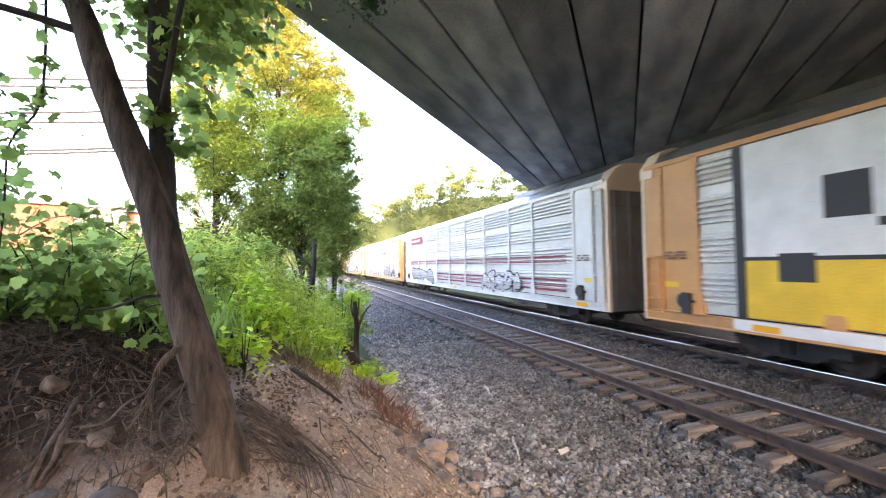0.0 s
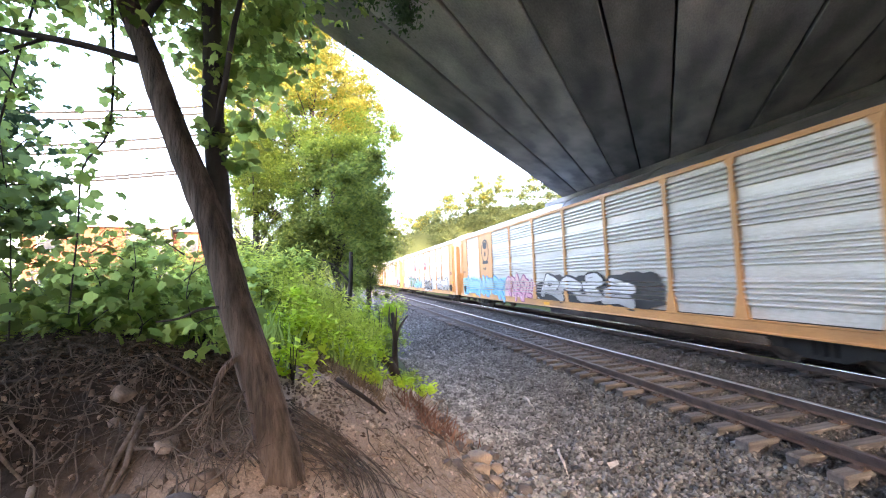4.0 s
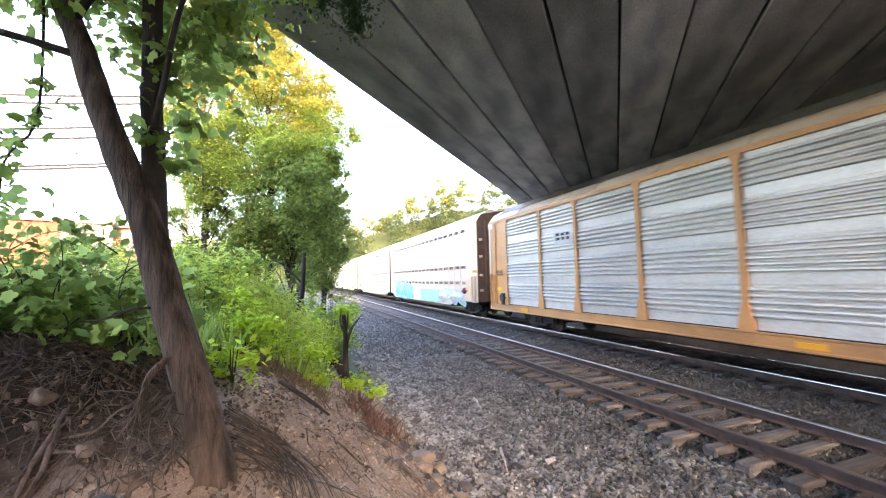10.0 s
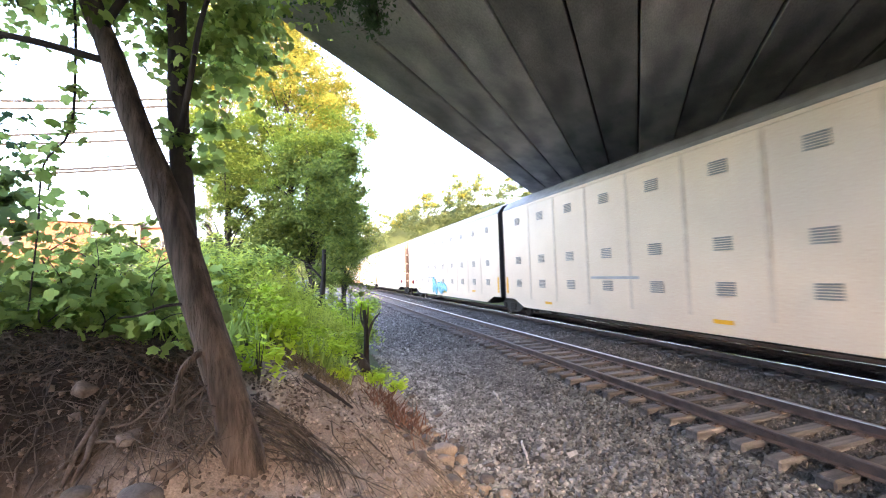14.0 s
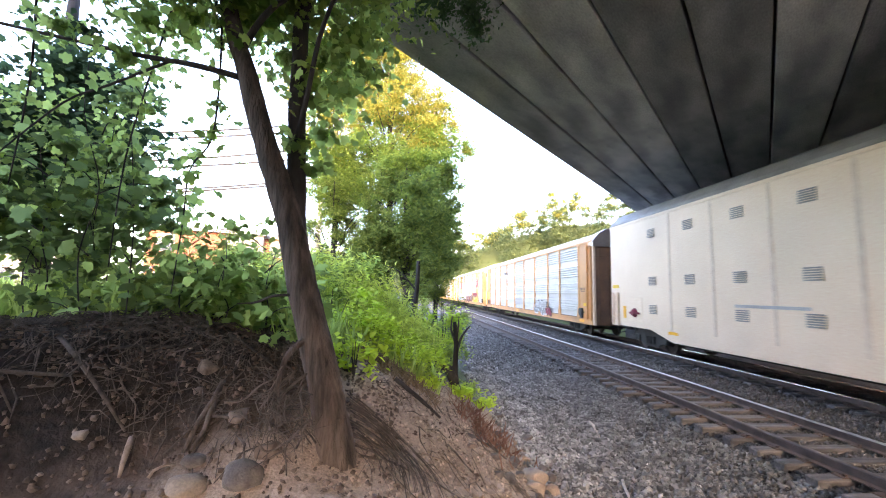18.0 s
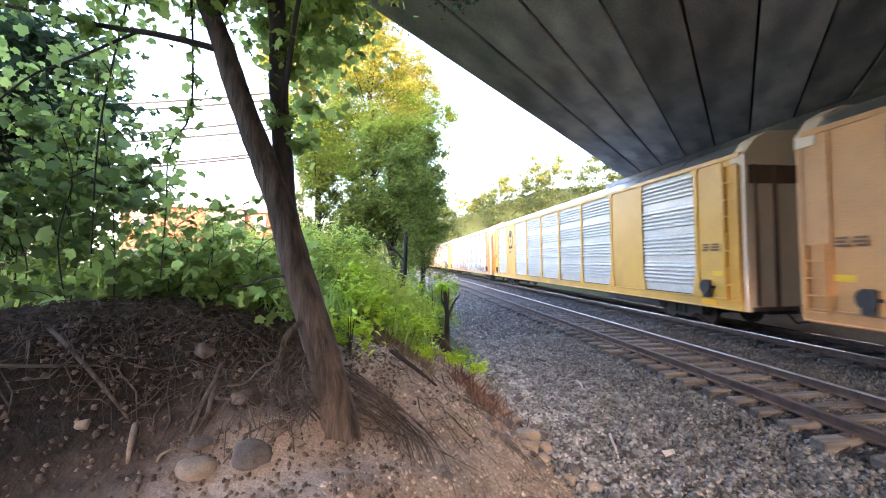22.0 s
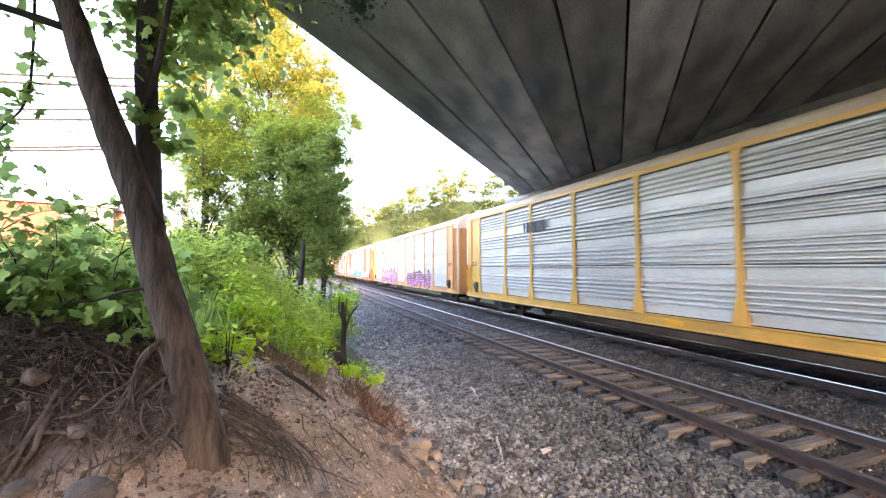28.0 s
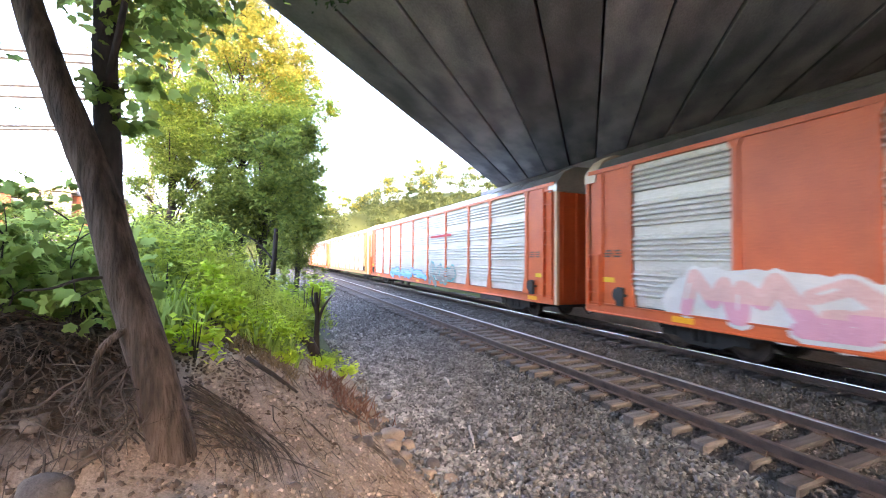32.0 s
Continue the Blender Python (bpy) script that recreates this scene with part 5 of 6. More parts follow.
patch(c, "name_board", 6.5, 9.7, 3.5, 3.62, "red", SPRAYX - 0.044)
S += PITCH
c = put(autorack("orange-red autorack railcar with blue-green sprayed letters", "orange", seed=16), S)
piece(c, 8.0, 11.6, 0.9, 1.9, "ghost", "teal", 4, 131, 0.28)
piece(c, 12.6, 20.0, 0.9, 1.6, "aqua", "blue", 6, 132, 0.28)
patch(c, "name_board", 8.5, 11.5, 3.5, 3.62, "red", SPRAYX - 0.044)
S += PITCH
put(autorack("white autorack railcar with ochre ends", "tan", "white_panel", seed=17), S)
S += PITCH
put(autorack("pale autorack railcar with orange-red frame", "orange", "white_panel", seed=18), S)
S += PITCH
put(autorack("ochre autorack railcar with silver panels", "tan", seed=19), S)


def run(t):
    """Distance that the train has gone at t seconds."""
    return 0.01685 * t * t + 16.098 * t - 3.228


def motions():
    times = [0, 4, 8, 12, 16, 20, 24, 28, 32]
    for car, s in FREIGHT:
        walk(car, [(t, pose(9.42, 7.5 + s - run(t), 0.322)) for t in times])


# ---- vegetation ----
def limb(parent, name, path, r0, r1, m, n=8, seed=0, label=""):
    pts = [Vector(p) for p in path]
    fine = []
    for i in range(len(pts) - 1):
        for k in range(4):
            t = k / 4
            p0, p1, p2, p3 = pts[max(i - 1, 0)], pts[i], pts[i + 1], pts[min(i + 2, len(pts) - 1)]
            fine.append(0.5 * ((2 * p1) + (p2 - p0) * t + (2 * p0 - 5 * p1 + 4 * p2 - p3) * t * t + (3 * p1 - p0 - 3 * p2 + p3) * t ** 3))
    fine.append(pts[-1])
    rad = np.linspace(r0, r1, len(fine))
    return part(name, MB().tube(fine, list(rad), n, wob=0.06, rng=random.Random(seed)), m, parent, label, smooth=True)


def tree(label, trunk_path, r0, r1, limbs, spots, count, size, material, seed, extra=(), bark="bark_dark", shape=LEAF):
    t = tagged(empty("tree"), label, "tree", "trees along the line")
    limb(t, "trunk", trunk_path, r0, r1, M[bark], 10, seed)
    for k, (path, a, b) in enumerate(limbs):
        limb(t, "limb", path, a, b, M[bark], 6, seed + k)
    g = np.random.default_rng(seed)
    tagged(leaves("crown", clumps(g, spots, count), size, M[material], t, shape, seed), kind="stuff")
    for mname, sp, n, sz in extra:
        tagged(leaves("crown", clumps(g, sp, n), sz, M[mname], t, shape, seed + 7), kind="stuff")
    return t


def gz(x, y):
    return float(ground_z(x, y))


# the forked tree on the bank
forked = tagged(empty("tree"), "forked tree with bare roots and lobed leaves on the bank", "tree", "trees along the line")
limb(forked, "trunk", [(-1.82, 3.2, 1.0), (-1.9, 3.24, 1.4), (-2.03, 3.28, 1.9), (-2.2, 3.32, 2.45), (-2.35, 3.38, 3.0), (-2.54, 3.42, 3.5), (-2.7, 3.45, 3.95), (-2.84, 3.5, 4.37), (-3.0, 3.55, 4.8), (-3.3, 3.6, 5.9)], 0.142, 0.064, M["bark"], 16, 3, "grey-brown furrowed trunk")
limb(forked, "limb", [(-2.26, 3.38, 2.55), (-2.31, 3.43, 2.95), (-2.37, 3.55, 3.55), (-2.41, 3.6, 4.0), (-2.41, 3.6, 4.5), (-2.43, 3.65, 5.0), (-2.3, 3.7, 6.2)], 0.085, 0.065, M["bark_dark"], 12, 5)
limb(forked, "limb", [(-2.79, 3.47, 4.25), (-3.23, 3.42, 4.33), (-3.69, 3.45, 4.4), (-4.24, 3.5, 4.52), (-5.2, 3.5, 4.7)], 0.029, 0.011, M["bark_dark"], 8, 6)
limb(forked, "limb", [(-3.42, 3.43, 4.36), (-3.92, 3.47, 4.13), (-4.28, 3.5, 3.97), (-4.73, 3.5, 3.51)], 0.013, 0.006, M["bark_dark"], 7, 16)
limb(forked, "limb", [(-2.42, 3.55, 3.5), (-2.28, 3.4, 4.1), (-2.15, 3.3, 4.7), (-1.9, 3.3, 5.4)], 0.03, 0.015, M["bark_dark"], 6, 7)
limb(forked, "limb", [(-2.9, 3.5, 4.5), (-2.6, 3.4, 4.9), (-2.1, 3.5, 5.3), (-1.5, 3.7, 5.5)], 0.035, 0.012, M["bark_dark"], 6, 8)
limb(forked, "limb", [(-2.22, 3.28, 2.42), (-2.38, 3.2, 2.41), (-2.5, 3.15, 2.36), (-2.62, 3.12, 2.35)], 0.012, 0.006, M["bark_dark"], 6, 9)
# pale broken root stub, split at its foot
limb(forked, "root", [(-2.12, 3.22, 2.1), (-2.24, 3.14, 1.98), (-2.27, 3.1, 1.84), (-2.29, 3.08, 1.74)], 0.026, 0.017, M["bark"], 8, 31, "broken split root stub")
for k, (dx, dz) in enumerate(((-0.1, -0.13), (-0.03, -0.16), (0.05, -0.1))):
    limb(forked, "root", [(-2.28, 3.09, 1.78), (-2.29 + dx * 0.5, 3.07, 1.75 + dz * 0.5), (-2.29 + dx, 3.05, 1.75 + dz)], 0.011, 0.003, M["root"], 6, 33 + k)
# bare wood and short spurs where the trunk enters the earth
for k, (dx, dy, r) in enumerate(((0.07, -0.09, 0.05), (-0.07, -0.09, 0.045), (0.1, 0.02, 0.045))):
    x, y = -1.87, 3.2
    limb(forked, "root", [(x + dx * 0.2, y + dy * 0.3, gz(x, y) + 0.28), (x + dx * 0.7, y + dy * 0.8, gz(x + dx, y + dy) + 0.12), (x + dx * 1.1, y + dy, gz(x + dx, y + dy) - 0.05)], r, r * 0.7, M["bark"], 8, k)
rr = random.Random(9)
# curled tangle of bare roots on the shaded side of the trunk
for k in range(64):
    cx, cy, cz = -2.2 + rr.gauss(0, 0.1), 3.1 + rr.gauss(0, 0.05), 1.56 + rr.gauss(0, 0.12)
    q, a0, arc = rr.uniform(0.16, 0.5), rr.uniform(0, 6.28), rr.uniform(0.6, 1.3)
    tilt, sq = rr.uniform(-0.5, 0.5), rr.uniform(0.4, 1.0)
    pts = []
    for i in range(5):
        a = a0 + arc * i / 4
        px, py = cx + q * (math.cos(a) - math.cos(a0 + arc / 2)) + rr.gauss(0, 0.012), cy - 0.05 + 0.3 * q * math.sin(a + tilt)
        pts.append((px, py, max(gz(px, py) - 0.01, cz + sq * q * (math.sin(a) - math.sin(a0 + arc / 2)) + rr.gauss(0, 0.012))))
    r0 = rr.choice((0.003, 0.004, 0.005, 0.008))
    limb(forked, "root", pts, r0, r0 * 0.6, M["root"], 5, k)
for k in range(14):
    ex, ey = -2.35 + rr.gauss(0, 0.14), 3.05 + rr.gauss(0, 0.08)
    limb(forked, "root", [(-2.2 + rr.gauss(0, 0.05), 3.14, 1.8 + rr.gauss(0, 0.08)), (-2.28 + rr.gauss(0, 0.08), 3.08, 1.66), (ex, ey, gz(ex, ey) + 0.02)], 0.006, 0.003, M["root"], 5, k)
# long strands that sweep down the slope beside the trunk
for k in range(44):
    q = rr.uniform(0, 1)
    x, y = -1.84 + rr.gauss(0, 0.05), 3.3 + 0.6 * q + rr.gauss(0, 0.05)
    reach, fall = (0.35 + 0.45 * q) * rr.uniform(0.7, 1.2), (0.25 + 0.45 * q) * rr.uniform(0.7, 1.3)
    pts = []
    for t_ in (0.0, 0.25, 0.5, 0.75, 1.0):
        px, py = x + reach * math.sin(1.57 * t_), y - fall * (1 - math.cos(1.57 * t_)) + 0.09 * math.sin(4 * t_ + 2.4 * k) * t_
        pts.append((px, py, gz(px, py) + 0.012 + 0.1 * (1 - t_) * t_ * 4 * rr.uniform(0.1, 0.9)))
    r0 = rr.choice((0.003, 0.004, 0.005, 0.007))
    limb(forked, "root", pts, r0, r0 * 0.5, M["root"], 5, k)
g = np.random.default_rng(12)
spots = [(-2.5, 3.7, 5.2, 0.7), (-1.7, 3.6, 5.35, 0.55), (-3.3, 3.4, 5.1, 0.6), (-2.3, 3.6, 4.3, 0.35), (-2.2, 3.7, 3.9, 0.25), (-1.95, 3.8, 4.9, 0.4), (-4.3, 3.4, 4.6, 0.22), (-3.8, 3.45, 4.35, 0.25), (-2.35, 3.5, 3.7, 0.2), (-2.15, 3.5, 3.5, 0.18)]
spots += [(-2.5, 4.5, 5.2, 0.55), (-2.0, 4.6, 5.5, 0.6), (-2.3, 4.5, 4.7, 0.35), (-1.95, 4.6, 5.0, 0.35), (-3.0, 4.0, 5.5, 0.6), (-2.05, 3.9, 4.4, 0.2)]
tagged(leaves("crown", clumps(g, spots, 2900), 0.095, M["leaf_near"], forked, LOBED, 3, 0.1), kind="stuff")
tagged(leaves("crown", clumps(g, [(-2.5, 3.75, 4.6, 0.3), (-2.8, 3.7, 4.95, 0.32), (-2.2, 3.8, 4.65, 0.25), (-2.35, 3.7, 4.2, 0.2), (-2.6, 3.8, 5.2, 0.4), (-3.3, 3.5, 4.8, 0.35), (-3.0, 3.6, 4.95, 0.35), (-3.7, 3.5, 4.75, 0.35)], 1300), 0.085, M["leaf_near"], forked, LOBED, 33, 0.1), kind="stuff")
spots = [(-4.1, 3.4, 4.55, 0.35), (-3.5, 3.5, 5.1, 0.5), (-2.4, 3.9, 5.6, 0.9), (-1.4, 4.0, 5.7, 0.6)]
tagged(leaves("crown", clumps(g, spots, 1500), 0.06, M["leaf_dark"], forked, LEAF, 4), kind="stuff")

# hanging sprays of small leaves near the overpass
sprays = tagged(empty("hanging_branch"), "dark green hanging branch with fine leaves", "branch")
limb(sprays, "twig", [(-2.4, 3.7, 5.9), (-1.6, 3.9, 5.9), (-1.0, 4.0, 5.75), (-0.72, 4.0, 5.4), (-0.68, 4.0, 5.1)], 0.02, 0.005, M["bark_dark"], 6, 2)
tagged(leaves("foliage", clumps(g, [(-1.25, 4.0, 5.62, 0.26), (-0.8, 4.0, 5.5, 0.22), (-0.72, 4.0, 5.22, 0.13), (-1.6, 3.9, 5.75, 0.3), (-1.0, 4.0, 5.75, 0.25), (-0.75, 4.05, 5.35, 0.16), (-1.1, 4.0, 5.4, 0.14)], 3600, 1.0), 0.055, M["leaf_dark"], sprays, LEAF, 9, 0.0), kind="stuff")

# thin vines hanging from the tree
for k, path in enumerate((((-3.5, 3.6, 5.2), (-3.72, 3.7, 4.5), (-3.95, 3.8, 3.6), (-4.0, 3.8, 2.5)), ((-3.1, 3.55, 4.9), (-3.1, 3.6, 4.4), (-3.12, 3.6, 3.77), (-3.29, 3.62, 3.48), (-3.33, 3.65, 3.0), (-3.4, 3.7, 2.4)), ((-4.6, 3.5, 5.0), (-4.65, 3.6, 4.2), (-4.8, 3.7, 3.3)))):
    v = tagged(empty("vine"), "thin dark vine with lobed leaves hanging from the tree", "vine", "vines on the bank")
    limb(v, "stem", path, 0.011, 0.005, M["bark_dark"], 6, k)
    g = np.random.default_rng(800 + k)
    sp = [tuple(np.array(path[i]) * (1 - q) + np.array(path[i + 1]) * q) + (0.2,) for i in range(len(path) - 1) for q in (0.1, 0.5, 0.9)]
    tagged(leaves("foliage", clumps(g, sp, 24 * (len(path) - 1)), 0.088, M["leaf_near"], v, LOBED, 810 + k, 0.05), kind="stuff")

# vine and saplings on the bank, big lobed leaves
SAPLINGS = ((-3.2, 4.2, 0.9, 50), (-3.6, 4.35, 1.0, 60), (-4.1, 4.25, 2.6, 45), (-4.6, 4.4, 2.2, 60), (-5.2, 4.5, 2.5, 60), (-5.9, 4.5, 2.6, 60), (-2.85, 4.35, 1.15, 45), (-3.4, 4.7, 0.7, 60), (-4.4, 4.8, 0.8, 70), (-5.5, 4.9, 1.9, 70), (-3.0, 4.9, 0.55, 50), (-3.9, 5.0, 0.6, 60), (-6.6, 4.6, 2.4, 50), (-4.35, 4.05, 2.8, 60), (-4.9, 4.2, 2.0, 60))
for k, (x, y, h, n) in enumerate(SAPLINGS):
    v = tagged(empty("sapling"), "slender sapling with broad lobed green leaves", "sapling", "saplings on the bank")
    z = gz(x, y)
    lean = 0.18 * math.sin(2.3 * k)
    bow = 0.09 * math.sin(4.1 * k + 1.0)
    limb(v, "stem", [(x, y, z - 0.05), (x + 0.1 * lean + bow, y, z + 0.22 * h), (x + 0.2 * lean - 0.6 * bow, y + 0.03, z + 0.45 * h), (x - 0.06 + 0.6 * lean + 0.8 * bow, y + 0.05, z + 0.72 * h), (x + lean, y, z + h)], 0.007, 0.003, M["bark_dark"], 6, k)
    g = np.random.default_rng(40 + k)
    sp = [(x + lean * q * q + g.uniform(-0.5, 0.5), y + g.uniform(-0.3, 0.3), z + h * q, 0.26) for q in np.linspace(0.38 if x < -4.7 else 0.06, 1.0, 10)]
    for q in sp[::2]:
        limb(v, "twig", [(x, y, q[2] - 0.15), ((x + q[0]) / 2, (y + q[1]) / 2, q[2] - 0.02), (q[0], q[1], q[2])], 0.007, 0.003, M["bark_dark"], 5, k)
    tagged(leaves("foliage", clumps(g, sp, int(n * 2.8)), 0.08, M["leaf_near"], v, LOBED, 90 + k, 0.05), kind="stuff")
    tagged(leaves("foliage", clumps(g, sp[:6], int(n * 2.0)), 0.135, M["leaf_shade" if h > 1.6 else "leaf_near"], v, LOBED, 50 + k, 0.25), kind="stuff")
shade = tagged(empty("tree"), "dense dark-leaved tree beyond the bank", "tree", "trees along the line")
limb(shade, "trunk", [(-6.7, 6.3, 1.4), (-6.6, 6.3, 4.0), (-6.7, 6.4, 7.0)], 0.16, 0.07, M["bark_dark"], 8, 3)
g = np.random.default_rng(77)
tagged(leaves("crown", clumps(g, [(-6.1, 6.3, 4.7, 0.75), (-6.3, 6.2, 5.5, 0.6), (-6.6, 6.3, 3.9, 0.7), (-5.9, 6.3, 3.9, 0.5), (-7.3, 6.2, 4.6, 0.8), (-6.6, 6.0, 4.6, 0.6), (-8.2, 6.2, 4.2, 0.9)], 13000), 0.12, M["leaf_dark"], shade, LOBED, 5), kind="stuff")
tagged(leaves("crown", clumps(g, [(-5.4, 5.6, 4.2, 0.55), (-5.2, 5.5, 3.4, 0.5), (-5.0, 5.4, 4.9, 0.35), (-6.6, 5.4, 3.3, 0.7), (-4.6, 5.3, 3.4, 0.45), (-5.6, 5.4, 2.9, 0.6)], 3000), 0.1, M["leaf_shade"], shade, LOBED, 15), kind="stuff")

# weeds and bushes along the terrace
BUSHES = ((-3.4, 5.4, 0.9, 0.55, 900, "leaf_weed"), (-4.6, 5.6, 1.0, 0.5, 900, "leaf_weed"), (-5.8, 5.6, 1.0, 0.22, 700, "leaf_weed"), (-2.5, 6.4, 0.7, 0.6, 900, "leaf_bright"), (-3.4, 7.4, 0.9, 0.9, 1400, "leaf_weed"),
          (-2.0, 6.6, 0.55, 0.42, 900, "leaf_bright"), (-2.9, 8.8, 0.9, 1.0, 1700, "leaf_weed"), (-1.5, 7.2, 0.5, 0.4, 900, "leaf_bright"), (-2.6, 9.8, 0.8, 1.0, 1500, "leaf_mid"), (-1.05, 8.2, 0.45, 0.35, 800, "leaf_bright"), (-0.75, 9.6, 0.45, 0.4, 800, "leaf_weed"),
          (-0.35, 12.0, 0.55, 1.5, 1700, "leaf_bright"), (0.0, 13.0, 0.6, 1.6, 1500, "leaf_weed"), (-1.5, 12.6, 0.8, 1.5, 1700, "leaf_mid"), (-0.1, 14.6, 0.7, 1.9, 1500, "leaf_weed"), (0.2, 17.0, 0.9, 2.0, 1500, "leaf_mid"),
          (-3.8, 10.2, 1.1, 1.2, 1500, "leaf_weed"), (-5.0, 8.2, 1.2, 0.9, 1400, "leaf_weed"), (-6.4, 8.0, 1.3, 0.3, 1000, "leaf_weed"), (-8.2, 8.5, 1.5, 0.25, 900, "leaf_weed"), (0.2, 8.6, 0.25, 0.2, 300, "leaf_bright"), (0.05, 9.4, 0.25, 0.25, 300, "leaf_weed"), (-0.3, 7.9, 0.22, 0.2, 260, "leaf_bright"), (-1.0, 6.7, 0.2, 0.16, 200, "leaf_bright"), (-1.95, 4.7, 0.22, 0.3, 200, "leaf_bright"), (-7.6, 5.6, 1.3, 0.2, 700, "leaf_weed"))
for k, (x, y, w, h, n, m) in enumerate(BUSHES):
    b = tagged(empty("bush"), ("bright yellow-green" if m == "leaf_bright" else "fresh green") + " weedy bush on the bank", "bush", "bushes on the bank")
    z = gz(x, y)
    g = np.random.default_rng(100 + k)
    for q in range(5):
        a, d = g.uniform(0, 6.28), g.uniform(0.1, 0.7) * w
        limb(b, "stem", [(x + 0.2 * d * math.cos(a), y + 0.2 * d * math.sin(a), z - 0.03), (x + 0.6 * d * math.cos(a), y + 0.6 * d * math.sin(a), z + 0.5 * h), (x + d * math.cos(a), y + d * math.sin(a), z + h * g.uniform(0.8, 1.2))], 0.01, 0.004, M["bark_dark"], 5, q)
    sp = [(x + g.uniform(-w, w), y + g.uniform(-w, w) * 0.7, z + h * g.uniform(0.1, 1.0), 0.26 * w + 0.06) for _ in range(18)]
    tagged(leaves("foliage", clumps(g, sp, int(n * 1.3), 1.0), 0.1, M[m], b, LEAF, 200 + k, 0.9), kind="stuff")
# feathery upright weeds: stalks ringed with narrow leaves
NARROW = np.array([(0, 0, 0), (0.07, 0.45, 0.1), (0, 1.0, -0.05), (-0.07, 0.45, 0.1)]), np.array([(0, 1, 2), (0, 2, 3)])
for k, (x, y, w, h, n) in enumerate(((-2.3, 7.6, 0.8, 1.0, 46), (-1.7, 8.0, 0.7, 0.95, 40), (-2.7, 8.4, 0.9, 1.15, 46), (-1.4, 9.0, 0.5, 0.9, 34), (-2.0, 9.2, 0.7, 1.3, 40), (-3.6, 8.6, 0.9, 1.0, 36), (-0.7, 10.3, 0.4, 0.7, 24), (-1.3, 10.4, 0.5, 1.0, 26))):
    b = tagged(empty("weed_clump"), "feathery upright yellow-green weeds with narrow leaves", "weeds", "weeds on the bank")
    g = np.random.default_rng(600 + k)
    cs, st = [], MB()
    for q in range(n):
        px, py = x + g.normal(0, 0.5) * w, y + g.normal(0, 0.4) * w
        pz, hh = gz(px, py), h * g.uniform(0.65, 1.25)
        lx, ly = g.normal(0, 0.1), g.normal(0, 0.1)
        st.tube([(px, py, pz - 0.02), (px + lx * 0.4, py + ly * 0.4, pz + 0.55 * hh), (px + lx, py + ly, pz + hh)], [0.005, 0.004, 0.002], 4)
        for t_ in np.linspace(0.12, 1.0, 30):
            cs.append((px + lx * t_ ** 2, py + ly * t_ ** 2, pz + hh * t_))
    tagged(part("stalk_stand", st, M["leaf_weed"], b), kind="stuff")
    tagged(leaves("foliage", np.array(cs), 0.13, M["leaf_feather"], b, NARROW, 640 + k, 0.2), kind="stuff")

# tall trees beside the line; crowns as lobes of (x, z, half width, half height)
TREES = (
    (-1.5, 16.0, ((-0.55, 4.4, 1.35, 1.5), (-1.8, 5.7, 1.6, 1.6), (-0.3, 6.0, 0.9, 1.1), (-0.2, 7.4, 0.7, 0.7), (-2.5, 4.2, 0.9, 1.2), (-1.2, 7.2, 1.2, 0.8)), 40000, "tall full-leaved green tree beside the line"),
    (-2.3, 16.8, ((-2.0, 9.0, 1.8, 1.4), (-1.2, 8.3, 1.2, 0.8), (-2.9, 7.6, 1.3, 1.2), (0.5, 8.4, 0.8, 0.3), (-0.6, 10.2, 0.8, 1.0), (-0.2, 9.2, 0.7, 0.8), (-3.0, 11.5, 1.4, 2.0), (-1.3, 10.6, 1.2, 1.4), (-2.2, 13.2, 1.6, 1.0)), 42000, "tall green tree with sunlight as gold leaf colour at its top"),
    (-4.6, 17.4, ((-4.4, 9.0, 1.2, 2.6), (-5.0, 5.4, 0.9, 2.0), (-4.2, 12.0, 1.4, 1.6), (-5.6, 10.5, 0.9, 2.0), (-3.5, 5.6, 1.0, 1.8), (-3.6, 8.0, 1.0, 1.6), (-3.2, 3.6, 0.8, 0.9), (-4.6, 6.8, 0.7, 1.6)), 52000, "slender airy green tree with gaps in its crown"),
    (0.0, 21.0, ((0.0, 3.6, 1.1, 1.6), (0.2, 6.0, 1.0, 1.5), (-0.6, 7.6, 1.0, 0.9)), 14000, "dark green tree beside the line"),
    (-1.0, 28.0, ((-1.0, 5.0, 1.8, 2.4), (-1.0, 9.0, 1.8, 2.4)), 12000, "green tree beside the line"),
    (0.0, 36.0, ((0.0, 4.0, 1.8, 2.0), (0.0, 7.0, 1.6, 1.8)), 9000, "green tree beside the line"),
    (-8.0, 17.0, ((-8.0, 3.2, 1.3, 1.4),), 4500, "low green tree on the terrace"),
)
for k, (x, y, lobes, n, lab) in enumerate(TREES):
    zb = gz(x, y)
    z1 = max(l[1] + l[3] for l in lobes)
    g = np.random.default_rng(300 + k)
    area = np.array([l[2] * l[3] for l in lobes])
    sp = []
    for l in lobes:
        for _ in range(int(12 + 22 * l[2] * l[3])):
            a, d = g.uniform(0, 6.28), g.uniform(0.1, 1.0) ** 0.5
            sp.append((l[0] + l[2] * d * math.cos(a), y + g.normal(0, 0.55 * l[2]), l[1] + l[3] * d * math.sin(a), g.uniform(0.25, 0.75)))
    # gold and paler green chosen by height: sunlight put into leaf colour
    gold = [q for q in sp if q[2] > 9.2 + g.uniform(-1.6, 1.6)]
    half_lit = [q for q in sp if q not in gold and q[2] > 6.6 + g.uniform(-1.3, 1.3)]
    green = [q for q in sp if q not in gold and q not in half_lit]
